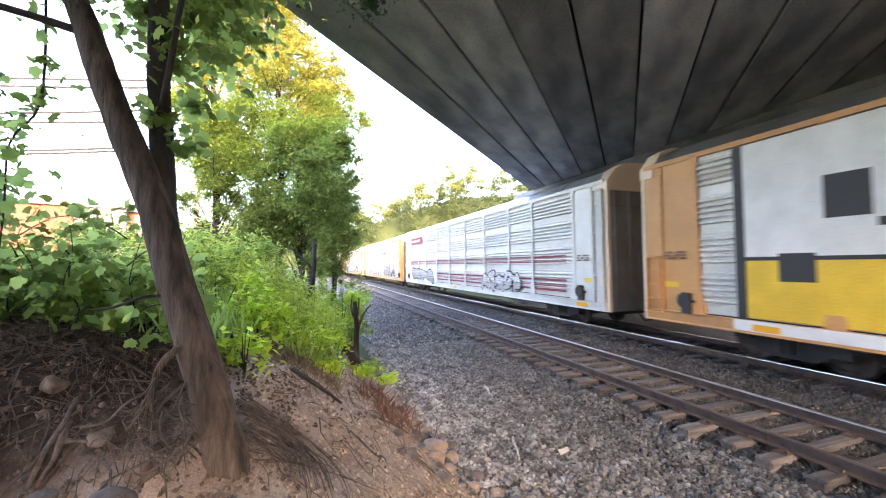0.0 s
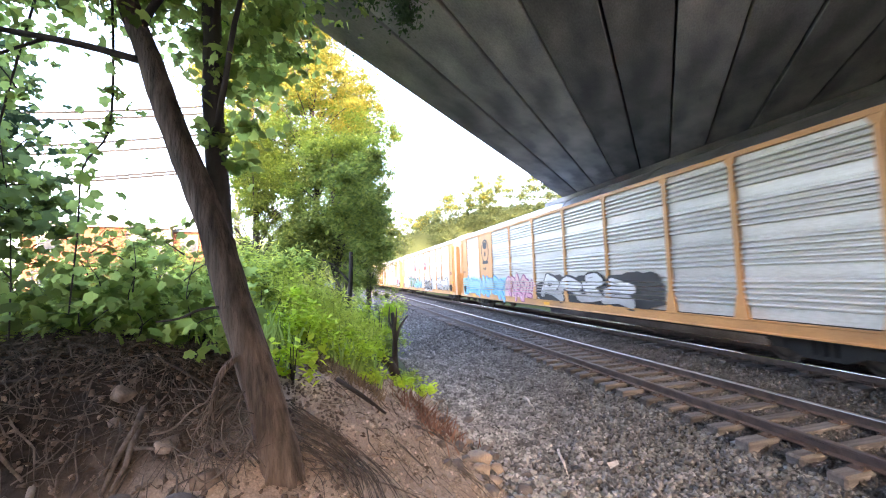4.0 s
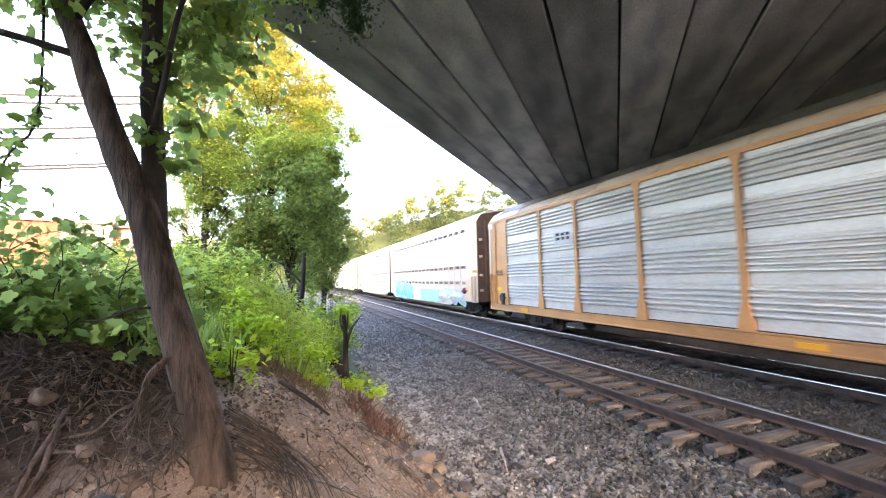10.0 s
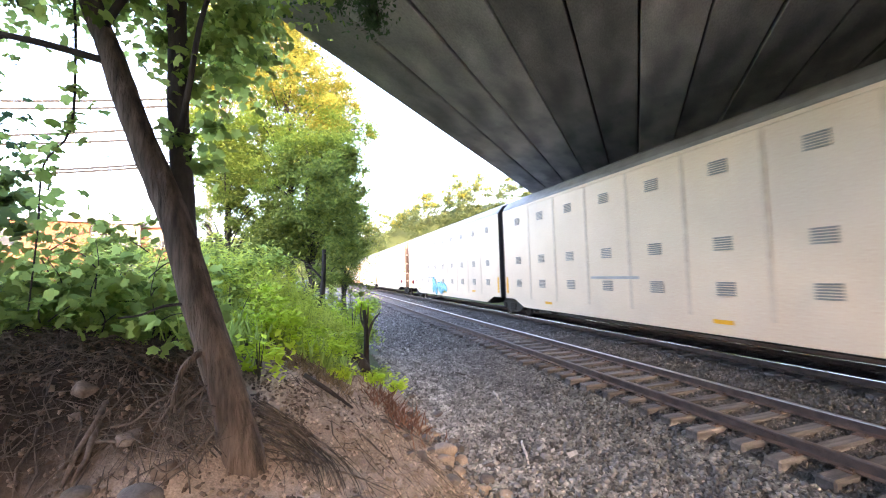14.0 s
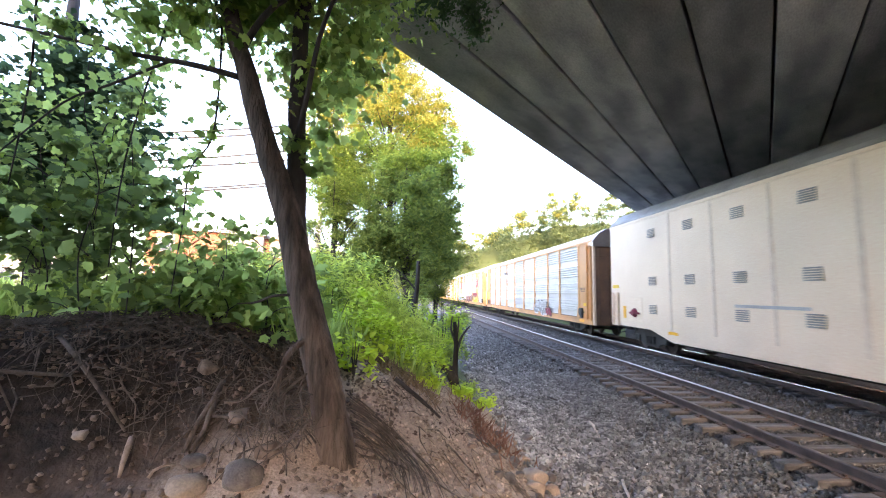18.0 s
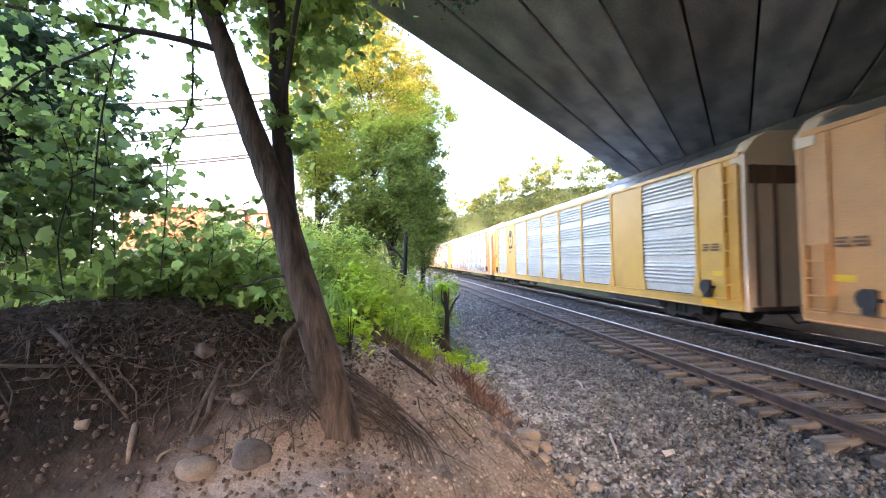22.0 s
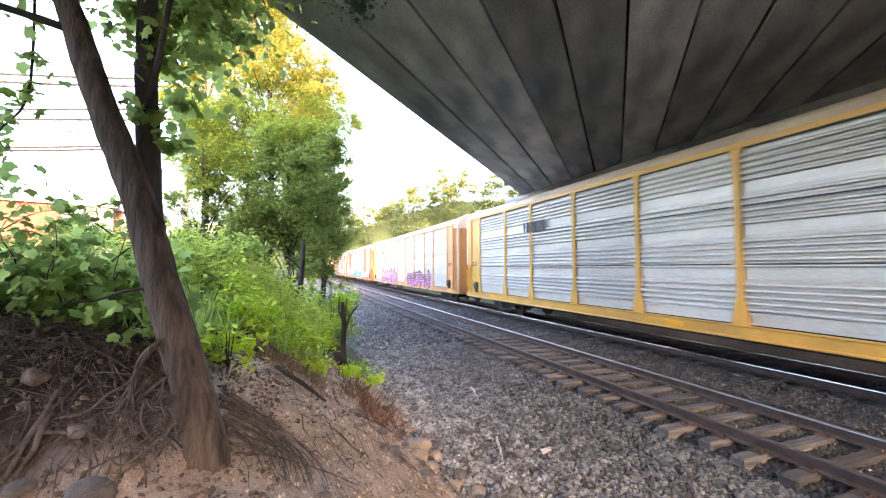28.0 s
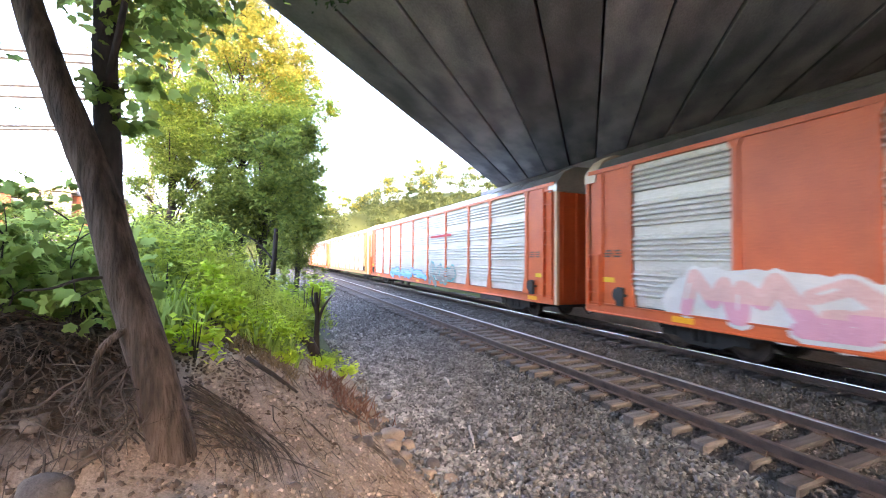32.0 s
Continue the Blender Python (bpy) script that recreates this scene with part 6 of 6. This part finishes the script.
    limbs = [([(x, y, max(zb + 0.5, q[2] - 1.4 - 0.5 * abs(q[0] - x))), ((x + q[0]) / 2, (y + q[1]) / 2, q[2] - 0.5), (q[0], q[1], q[2])], 0.04, 0.008) for q in sp[::7]]
    each = 2.0 * n / len(sp)
    tree(lab, [(x, y, zb - 0.1), (x + 0.1, y, zb + (z1 - zb) * 0.4), (x - 0.1, y, zb + (z1 - zb) * 0.75), (x, y, z1)], 0.14, 0.03, limbs, green or sp[:1], int(each * len(green)) + 1, 0.105, "leaf_mid", 400 + k, [(m, q, int(each * len(q)), 0.105) for m, q in (("leaf_half_lit", half_lit), ("leaf_gold", gold)) if q])

# dark bare trunk and the snag among the bushes
t = tagged(empty("tree"), "thin dark tree trunk among bushes", "tree", "trees along the line")
limb(t, "trunk", [(-1.2, 11.04, 0.95), (-1.17, 11.04, 1.9), (-1.12, 11.04, 2.7), (-1.1, 11.1, 3.3)], 0.08, 0.05, M["bark_dark"], 8, 1)
limb(t, "limb", [(-1.14, 11.04, 2.5), (-1.6, 11.1, 3.0), (-2.1, 11.3, 3.2)], 0.03, 0.012, M["bark_dark"], 6, 2)
tagged(leaves("crown", clumps(np.random.default_rng(5), [(-1.3, 11.4, 4.4, 0.8), (-0.7, 11.4, 3.8, 0.6), (-0.5, 11.6, 4.6, 0.7), (-1.2, 11.6, 5.4, 0.9), (-0.3, 11.6, 3.4, 0.4)], 4200), 0.12, M["leaf_mid"], t, LEAF, 6), kind="stuff")
s = tagged(empty("tree_stump"), "grey broken dead stump with splayed splinters at the ballast edge", "stump")
limb(s, "trunk", [(-0.3, 8.72, 0.35), (-0.33, 8.72, 0.9), (-0.32, 8.72, 1.35), (-0.36, 8.72, 1.85)], 0.07, 0.04, M["bark_dark"], 9, 3)
limb(s, "splinter", [(-0.32, 8.72, 1.2), (-0.2, 8.72, 1.55), (-0.02, 8.72, 1.78)], 0.04, 0.012, M["root"], 6, 4)
limb(s, "splinter", [(-0.34, 8.72, 1.45), (-0.43, 8.72, 1.7), (-0.41, 8.72, 1.98)], 0.03, 0.01, M["root"], 6, 5)
limb(s, "splinter", [(-0.32, 8.72, 1.5), (-0.28, 8.72, 1.75), (-0.27, 8.72, 1.95)], 0.03, 0.008, M["root"], 6, 6)
w = tagged(part("fallen_log", MB().tube([(-0.95, 8.5, 0.95), (-0.72, 8.4, 1.02), (-0.52, 8.3, 0.95), (-0.4, 8.2, 0.72), (-0.36, 8.1, 0.42)], [0.05, 0.085, 0.095, 0.1, 0.09], 9), M["bark_dark"], smooth=True), "dark arched rotten log beside the dead stump", "log")
w = tagged(part("fallen_log", MB().tube([(-1.5, 5.42, gz(-1.5, 5.42) + 0.03), (-1.2, 5.28, gz(-1.2, 5.28) + 0.05), (-0.93, 5.14, gz(-0.93, 5.14) + 0.03)], [0.03, 0.028, 0.015], 8), M["bark_dark"], smooth=True), "grey broken log lying on the bank", "log")

# sticks: from, to, thickness, wood
STICKS = (((2.65, 8.9), (2.46, 8.06), 0.026, "deadwood"), ((1.9, 6.15), (1.56, 5.3), 0.022, "deadwood"), ((2.46, 11.1), (2.65, 10.35), 0.022, "bark_dark"), ((-0.2, 4.85), (0.05, 4.55), 0.02, "root"), ((-0.02, 6.9), (0.05, 6.4), 0.013, "pale_wood"), ((0.05, 5.9), (0.02, 5.4), 0.012, "pale_wood"), ((-0.45, 5.6), (0.25, 5.75), 0.012, "root"),
          ((-2.83, 3.5), (-2.86, 3.02), 0.022, "root"), ((-2.85, 3.26), (-2.47, 3.2), 0.012, "root"), ((-3.4, 4.4), (-2.96, 3.94), 0.015, "bark_dark"), ((-3.0, 3.95), (-2.35, 3.7), 0.012, "bark_dark"), ((-3.22, 3.06), (-3.14, 2.84), 0.02, "pale_wood"), ((-4.06, 3.45), (-3.28, 3.08), 0.018, "root"), ((-2.8, 3.36), (-2.82, 3.04), 0.02, "root"), ((-4.3, 3.0), (-3.6, 3.3), 0.014, "root"), ((-3.7, 3.5), (-3.2, 3.75), 0.012, "bark_dark"), ((-3.15, 3.35), (-3.08, 3.0), 0.009, "root"), ((-2.98, 2.86), (-2.86, 2.95), 0.01, "pale_wood"), ((-1.2, 3.9), (-0.7, 4.1), 0.008, "pale_wood"), ((-1.7, 3.3), (-0.75, 3.5), 0.008, "root"), ((-4.6, 3.3), (-3.9, 2.95), 0.012, "root"), ((-0.9, 4.5), (-0.6, 4.2), 0.01, "root"))
for k, ((x0, y0), (x1, y1), r, m) in enumerate(STICKS):
    rr = random.Random(70 + k)
    p = []
    for d in (0.0, 0.3, 0.65, 1.0):
        px, py = x0 + (x1 - x0) * d + (rr.uniform(-0.03, 0.03) if 0 < d < 1 else 0), y0 + (y1 - y0) * d
        p.append((px, py, gz(px, py) + r * 0.8 + (0.02 if px > 0.6 else 0.0) + (0.02 if 0 < d < 1 else 0.0)))
    st = tagged(part("stick", MB().tube(p, [r, r * 1.05, r * 0.85, r * 0.5], 7), M[m], smooth=True), "bleached broken stick on the ground" if m in ("pale_wood", "deadwood") else "brown fallen stick on the ground", "stick", "fallen sticks")
lit = tagged(part("litter_scrap", MB().add([(-0.12, -0.03, 0.01), (-0.02, -0.07, 0.05), (0.1, -0.03, 0.015), (0.13, 0.03, 0.05), (0.02, 0.05, 0.015), (-0.09, 0.05, 0.06), (-0.02, 0.0, 0.075), (0.0, 0.0, 0.0)], [(0, 1, 6), (1, 2, 6), (2, 3, 6), (3, 4, 6), (4, 5, 6), (5, 0, 6), (1, 0, 7), (2, 1, 7), (3, 2, 7), (4, 3, 7), (5, 4, 7), (0, 5, 7)]), M["ghost"]), "crumpled white scrap of litter on the ballast", "litter")
lit.matrix_basis = pose(2.37, 5.4, gz(2.37, 5.4) + 0.03, 0, 0, 20)


def boulder(seed, r, flat=0.62, m="rock", broken=True):
    bm = bmesh.new()
    bmesh.ops.create_icosphere(bm, subdivisions=3, radius=r)
    off = Vector((seed * 3.1, seed * 1.7, 0))
    for v in bm.verts:
        u = v.co / r
        v.co *= 1 + 0.3 * noise.noise(u * 1.1 + off) + 0.06 * noise.noise(u * 4 + off)
    if broken:
        rc = random.Random(seed)
        for _ in range(11):
            n_, d = Vector((rc.gauss(0, 1), rc.gauss(0, 1), rc.gauss(0, 1))).normalized(), r * rc.uniform(0.55, 0.85)
            for v in bm.verts:
                q = v.co.dot(n_) - d
                if q > 0:
                    v.co -= n_ * q
    for v in bm.verts:
        v.co.z *= flat
    me = bpy.data.meshes.new("rock")
    bm.to_mesh(me)
    bm.free()
    me.materials.append(M[m])
    me.shade_smooth()
    return me


ROCKS = ((-2.72, 2.8, 0.115, 0.5, "tan_stone", "round flat tan stone on bare earth"), (-2.39, 2.86, 0.135, 0.6, "rock", "dark grey field stone half sunk in earth"), (-2.76, 2.97, 0.07, 0.6, "rock", ""), (-2.28, 3.06, 0.06, 0.7, "soil", ""), (-3.0, 3.58, 0.09, 0.6, "soil", "pale stone stuck in the earth bank"), (-2.96, 3.42, 0.06, 0.6, "soil", ""), (-2.58, 3.26, 0.09, 0.6, "soil", ""), (-2.31, 3.05, 0.09, 0.6, "soil", ""), (-3.5, 3.0, 0.05, 0.6, "tan_stone", ""),
         (0.36, 5.6, 0.19, 0.5, "tan_stone", "flat pale stone at the toe of the bank"), (0.5, 6.5, 0.1, 0.6, "tan_stone", ""), (0.22, 6.0, 0.09, 0.6, "rock", ""), (0.72, 6.3, 0.1, 0.6, "rock", ""), (-0.16, 4.8, 0.09, 0.5, "rock", ""), (0.42, 5.1, 0.1, 0.5, "tan_stone", ""), (0.77, 5.0, 0.11, 0.6, "rock", ""), (-0.32, 4.68, 0.07, 0.6, "rock", ""), (0.88, 7.65, 0.13, 0.5, "rock", ""), (0.12, 5.4, 0.07, 0.6, "rock", ""), (0.15, 5.75, 0.06, 0.6, "rock", ""), (0.6, 5.35, 0.07, 0.6, "rock", ""), (0.25, 5.0, 0.06, 0.6, "rock", ""), (0.62, 8.9, 0.12, 0.5, "rock", ""), (-0.6, 4.9, 0.08, 0.4, "soil", ""), (-0.2, 5.4, 0.12, 0.35, "soil", ""), (-0.5, 5.5, 0.07, 0.5, "rock", ""), (-1.1, 3.0, 0.06, 0.5, "rock", ""), (2.64, 6.7, 0.06, 0.6, "white", "small white stone on the ballast"), (0.5, 10.0, 0.1, 0.6, "rock", ""), (0.75, 5.7, 0.05, 0.6, "rock", ""), (0.05, 6.3, 0.06, 0.6, "rock", ""), (0.62, 5.55, 0.14, 0.55, "tan_stone", ""), (0.5, 5.95, 0.11, 0.6, "tan_stone", ""), (0.75, 6.0, 0.12, 0.55, "rock", ""), (0.3, 5.25, 0.13, 0.5, "tan_stone", ""), (0.6, 4.75, 0.13, 0.5, "tan_stone", ""), (0.95, 5.35, 0.09, 0.6, "rock", ""), (0.35, 6.6, 0.09, 0.6, "tan_stone", ""), (0.85, 4.6, 0.1, 0.6, "tan_stone", ""), (0.15, 4.5, 0.1, 0.5, "rock", ""), (0.2, 7.0, 0.1, 0.6, "rock", ""), (0.55, 7.3, 0.08, 0.6, "tan_stone", ""))
for k, (x, y, r, fl_, m, lab) in enumerate(ROCKS):
    ob = new("rock", boulder(k + 2, r * (1.12 if k > 3 else 1.0), fl_, m, k > 3))
    ob.matrix_basis = pose(x, y, gz(x, y) + (0.5 if x > -0.2 else 0.25) * r * fl_, 8 * math.sin(k), 8 * math.cos(k), 47 * k)
    tagged(ob, lab or ("brown clod of earth on the bank" if m == "soil" else "brown half-buried stone on the earth bank"), "clod" if m == "soil" else "rock", "stones on the bank")
g = np.random.default_rng(31)
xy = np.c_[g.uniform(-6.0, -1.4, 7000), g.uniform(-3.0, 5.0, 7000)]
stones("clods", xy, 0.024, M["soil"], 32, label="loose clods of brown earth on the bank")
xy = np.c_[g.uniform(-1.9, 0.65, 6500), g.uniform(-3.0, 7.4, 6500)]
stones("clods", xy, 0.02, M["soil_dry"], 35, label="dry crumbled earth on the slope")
xy = np.c_[g.uniform(-1.6, 0.7, 2200), g.uniform(2.6, 7.6, 2200)]
stones("pebbles", xy, 0.02, M["tan_stone"], 33, label="small pale pebbles on bare earth")
xy = np.c_[g.uniform(-4.2, -1.6, 70), g.uniform(2.0, 3.8, 70)]
stones("pebbles", xy, 0.02, M["tan_stone"], 34, label="small pale pebbles on bare earth")
# root fibres and dry twigs over the face of the bank
mb = MB()
rr = random.Random(5)
for k in range(1250):
    x, y = rr.uniform(-5.2, -2.3), 3.0 + 1.5 * rr.random() ** 0.7
    if k > 1050:
        x, y = rr.uniform(-1.7, 0.3), rr.uniform(3.0, 6.6)
    a, ln = rr.uniform(0, 6.28) if k % 3 else rr.gauss(-1.57, 0.4), rr.uniform(0.12, 0.6)
    p = [(x + d * ln * math.cos(a + 0.9 * d), y + d * ln * math.sin(a + 0.9 * d)) for d in (-0.5, -0.2, 0.15, 0.5)]
    mb.tube([(px, py, gz(px, py) + 0.006 + 0.08 * rr.random() * (i in (1, 2))) for i, (px, py) in enumerate(p)], [q * (0.35 + 1.4 * rr.random() ** 2) for q in (0.003, 0.005, 0.004, 0.002)], 4)
tagged(part("root_fibres", mb, M["root"]), "tangle of dry root fibres and twigs on the earth", "roots", kind="stuff")
xy = np.r_[np.c_[g.uniform(-5.4, -2.2, 3000), 3.1 + 2.0 * g.uniform(0, 1, 3000) ** 0.7], np.c_[g.uniform(-1.8, -0.6, 200), g.uniform(3.8, 6.2, 200)]]
tagged(leaves("leaf_litter", np.c_[xy, ground_z(xy[:, 0], xy[:, 1]) + 0.015], 0.055, M["leaf_litter"], None, LEAF, 8, 1.0), "brown fallen leaves on the bank", "leaf litter", kind="stuff")
xy = np.c_[g.normal(-0.1, 0.26, 420), g.normal(6.6, 0.5, 420)]
tagged(leaves("dry_ferns", np.c_[xy, ground_z(xy[:, 0], xy[:, 1])], 0.2, M["leaf_fern"], None, BLADE, 18, 0.5), "rust-brown dry fern fronds at the toe of the bank", "dry ferns", kind="stuff")
xy = np.c_[g.uniform(-2.1, -0.9, 600), g.normal(5.85, 0.22, 600)]
tagged(leaves("dry_grass", np.c_[xy, ground_z(xy[:, 0], xy[:, 1])], 0.14, M["leaf_straw"], None, BLADE, 20, 0.4), "dry tan grass hanging over the eroded edge", "dry grass", kind="stuff")
xy = np.r_[np.c_[g.uniform(-9, -2.0, 5000), g.uniform(4.6, 9.5, 5000)], np.c_[g.uniform(-3, -0.8, 3000), g.uniform(6.6, 14, 3000)]]
tagged(leaves("tall_grass", np.c_[xy, ground_z(xy[:, 0], xy[:, 1]) - 0.02], 0.38, M["leaf_weed"], None, BLADE, 19, 2.0), "fresh green grass and weed blades on the terrace", "grass", kind="stuff")

# ---- far woods ----
g = np.random.default_rng(55)
sp = []
for k in range(230):
    q = g.uniform(0, 1)
    x = -60 + 190 * q
    y = 118 + 30 * g.uniform(0, 1) + 10 * math.sin(q * 5)
    h = 14 + 22 * smooth_step(-10, 70, x) + g.uniform(-3, 4)
    for z in np.arange(2, h, 3.2):
        sp.append((x + g.normal(0, 1.4), y + g.normal(0, 1.4), z, g.uniform(2.0, 3.4)))
woods = tagged(leaves("far_woods", clumps(g, sp, 260000), 0.8, M["leaf_far"], None, LEAF, 56, 0.5), "wooded hillside beyond the railway, hazy green", "woods", kind="stuff")
# far tops get the same gold leaves in place of sunlight
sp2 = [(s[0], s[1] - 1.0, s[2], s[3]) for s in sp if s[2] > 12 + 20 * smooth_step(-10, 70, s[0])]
tagged(leaves("far_treetops", clumps(g, sp2, 26000), 0.6, M["leaf_gold"], None, LEAF, 57, 0.5), "hillside treetops with sunlight put into gold leaves", "woods", kind="stuff")
xx, yy = np.meshgrid(np.linspace(-80, 160, 40), np.linspace(112, 260, 20))
hz = (11 + 19 * smooth_step(-10, 70, xx)) * smooth_step(112, 150, yy) + 1.5 * np.sin(xx * 0.3) * np.sin(yy * 0.23) - 2 * smooth_step(116, 112, yy)
ix = np.arange(xx.size).reshape(xx.shape)
hill = soup("hillside", np.stack([xx, yy, hz], -1).reshape(-1, 3), np.stack([ix[:-1, :-1], ix[:-1, 1:], ix[1:, 1:], ix[1:, :-1]], -1).reshape(-1, 4), M["leaf_far"], smooth=True)
tagged(hill, "green hillside under the woods", "hill", kind="structure")

# ---- street beyond the terrace ----
def house(label, x, y, w, d, h, wall, roof_m, rot=0):
    b = tagged(empty("building", pose(x, y, 1.3, 0, 0, rot)), label, "building", "buildings on the street")
    part("wall", MB().box(-w / 2, w / 2, -d / 2, d / 2, 0, h, 0.03), M[wall], b)
    part("roof", MB().box(-w / 2 - 0.25, w / 2 + 0.25, -d / 2 - 0.25, d / 2 + 0.25, h + 0.003, h + 0.3, 0.04), M[roof_m], b)
    for i in range(int(w // 2.6)):
        xw = -w / 2 + 1.2 + i * 2.6
        for z in np.arange(1.0, h - 1.2, 2.7):
            wd = part("window", MB().box(xw - 0.55, xw + 0.55, -d / 2 - 0.05, -d / 2 + 0.02, z, z + 1.3), M["plaster"], b, key=None)
            part("pane", MB().box(xw - 0.45, xw + 0.45, -d / 2 - 0.07, -d / 2 - 0.052, z + 0.1, z + 1.2), M["glass"], wd)
    return b


house("low orange-painted commercial building", -18.6, 34, 5, 6, 5.3, "brickred", "grey", 20)
house("pale pink-grey commercial building", -14.9, 35.5, 2.8, 6, 5.3, "plaster", "grey", 15)
house("orange-red shop building behind trees", -12.4, 37, 2.7, 6, 5.2, "brickred", "grey", 10)
house("pale low building across the street", -34, 36, 10, 8, 3.6, "plaster", "grey", 25)
tagged(part("road", MB().box(-60, -12.5, 25.0, 31.0, 1.25, 1.56), M["asphalt"]), "grey asphalt street beyond the terrace", "road", kind="structure")
pole = tagged(empty("utility_pole", pose(-6.62, 24, 1.4)), "grey wooden utility pole with a crossarm", "utility pole")
limb(pole, "post", [(0, 0, 0), (0.02, 0, 5), (0, 0, 12.5)], 0.17, 0.12, M["pole"], 10, 1)
part("crossarm", MB().box(-1.3, 1.3, -0.06, 0.06, 11.4, 11.55, 0.02), M["pole"], pole)
part("transformer", MB().tube([(0.3, -0.1, 9.6), (0.3, -0.1, 10.5)], 0.24, 14), M["grey"], pole, "grey drum transformer")
for k, (z0, z1) in enumerate(((12.8, 12.4), (12.5, 12.0), (10.45, 10.9), (10.6, 10.3), (9.1, 9.0), (8.9, 8.85))):
    pts = []
    for i in range(15):
        q = i / 14
        pts.append((-46 + 39.4 * q, 26 - 2 * q, z0 + (z1 - z0) * q - 1.4 * 4 * q * (1 - q)))
    tagged(part("overhead_wire", MB().tube(pts, 0.06, 5), M["wire"]), "thin black overhead wire", "wire", "overhead wires")
# chain-link style fence posts along the terrace
for k in range(7):
    x = -16 + 1.7 * k
    f_ = tagged(empty("fence_panel", pose(x, 14.5 + 0.5 * k, gz(x, 14.5 + 0.5 * k))), "grey metal fence panel along the terrace", "fence", "fence panels")
    part("post", lambda: MB().tube([(0, 0, -0.2), (0, 0, 1.3)], 0.03, 8), M["grey"], f_, key="fpost")
    part("rail", lambda: MB().tube([(0, 0, 1.25), (1.72, 0.5, 1.25)], 0.018, 6), M["grey"], f_, key="frail")

# ---- ties, last ----
rr = random.Random(3)
for t_, cx, zt, y0, n in ((track_near, 5.66, 0.0, 2.2, 62), (track_far, 9.42, 0.15, 2.5, 40)):
    for k in range(n):
        y = y0 + k * 0.555
        v = k % 5
        tie = part("tie", lambda: MB().box(-1.3 + 0.03 * (v - 2), 1.3, -0.115, 0.115, -0.17, 0.0, 0.018 + 0.004 * v), M["tie"], t_, key=f"tie{v}", at=pose(rr.uniform(-0.05, 0.05), y + rr.uniform(-0.03, 0.03), rr.uniform(-0.012, 0.004), 0, rr.uniform(-0.4, 0.4), rr.uniform(-1.2, 1.2)))
        if k < 30:
            for sx in (-0.7525, 0.7525):
                part("tie_plate", lambda: MB().box(-0.18, 0.18, -0.09, 0.09, 0.001, 0.016, 0.004).box(-0.13, -0.09, -0.06, -0.03, 0.016, 0.045).box(0.09, 0.13, 0.03, 0.06, 0.016, 0.045), M["plate"], tie, key="plate", at=(sx, 0, 0))
    mb = MB()
    for k in list(range(-24, 0)) + list(range(n, 330)):
        mb.box(-1.3, 1.3, y0 + k * 0.555 - 0.11, y0 + k * 0.555 + 0.11, -0.17, -0.005)
    tagged(part("ties", mb, M["tie"], t_), kind="stuff")
part("joint_bar", lambda: MB().box(-0.028, -0.014, -0.45, 0.45, 0.04, 0.11), M["rail_side"], track_near, "bolted joint bar", at=(-0.7525, 4.6, 0.006))

motions()
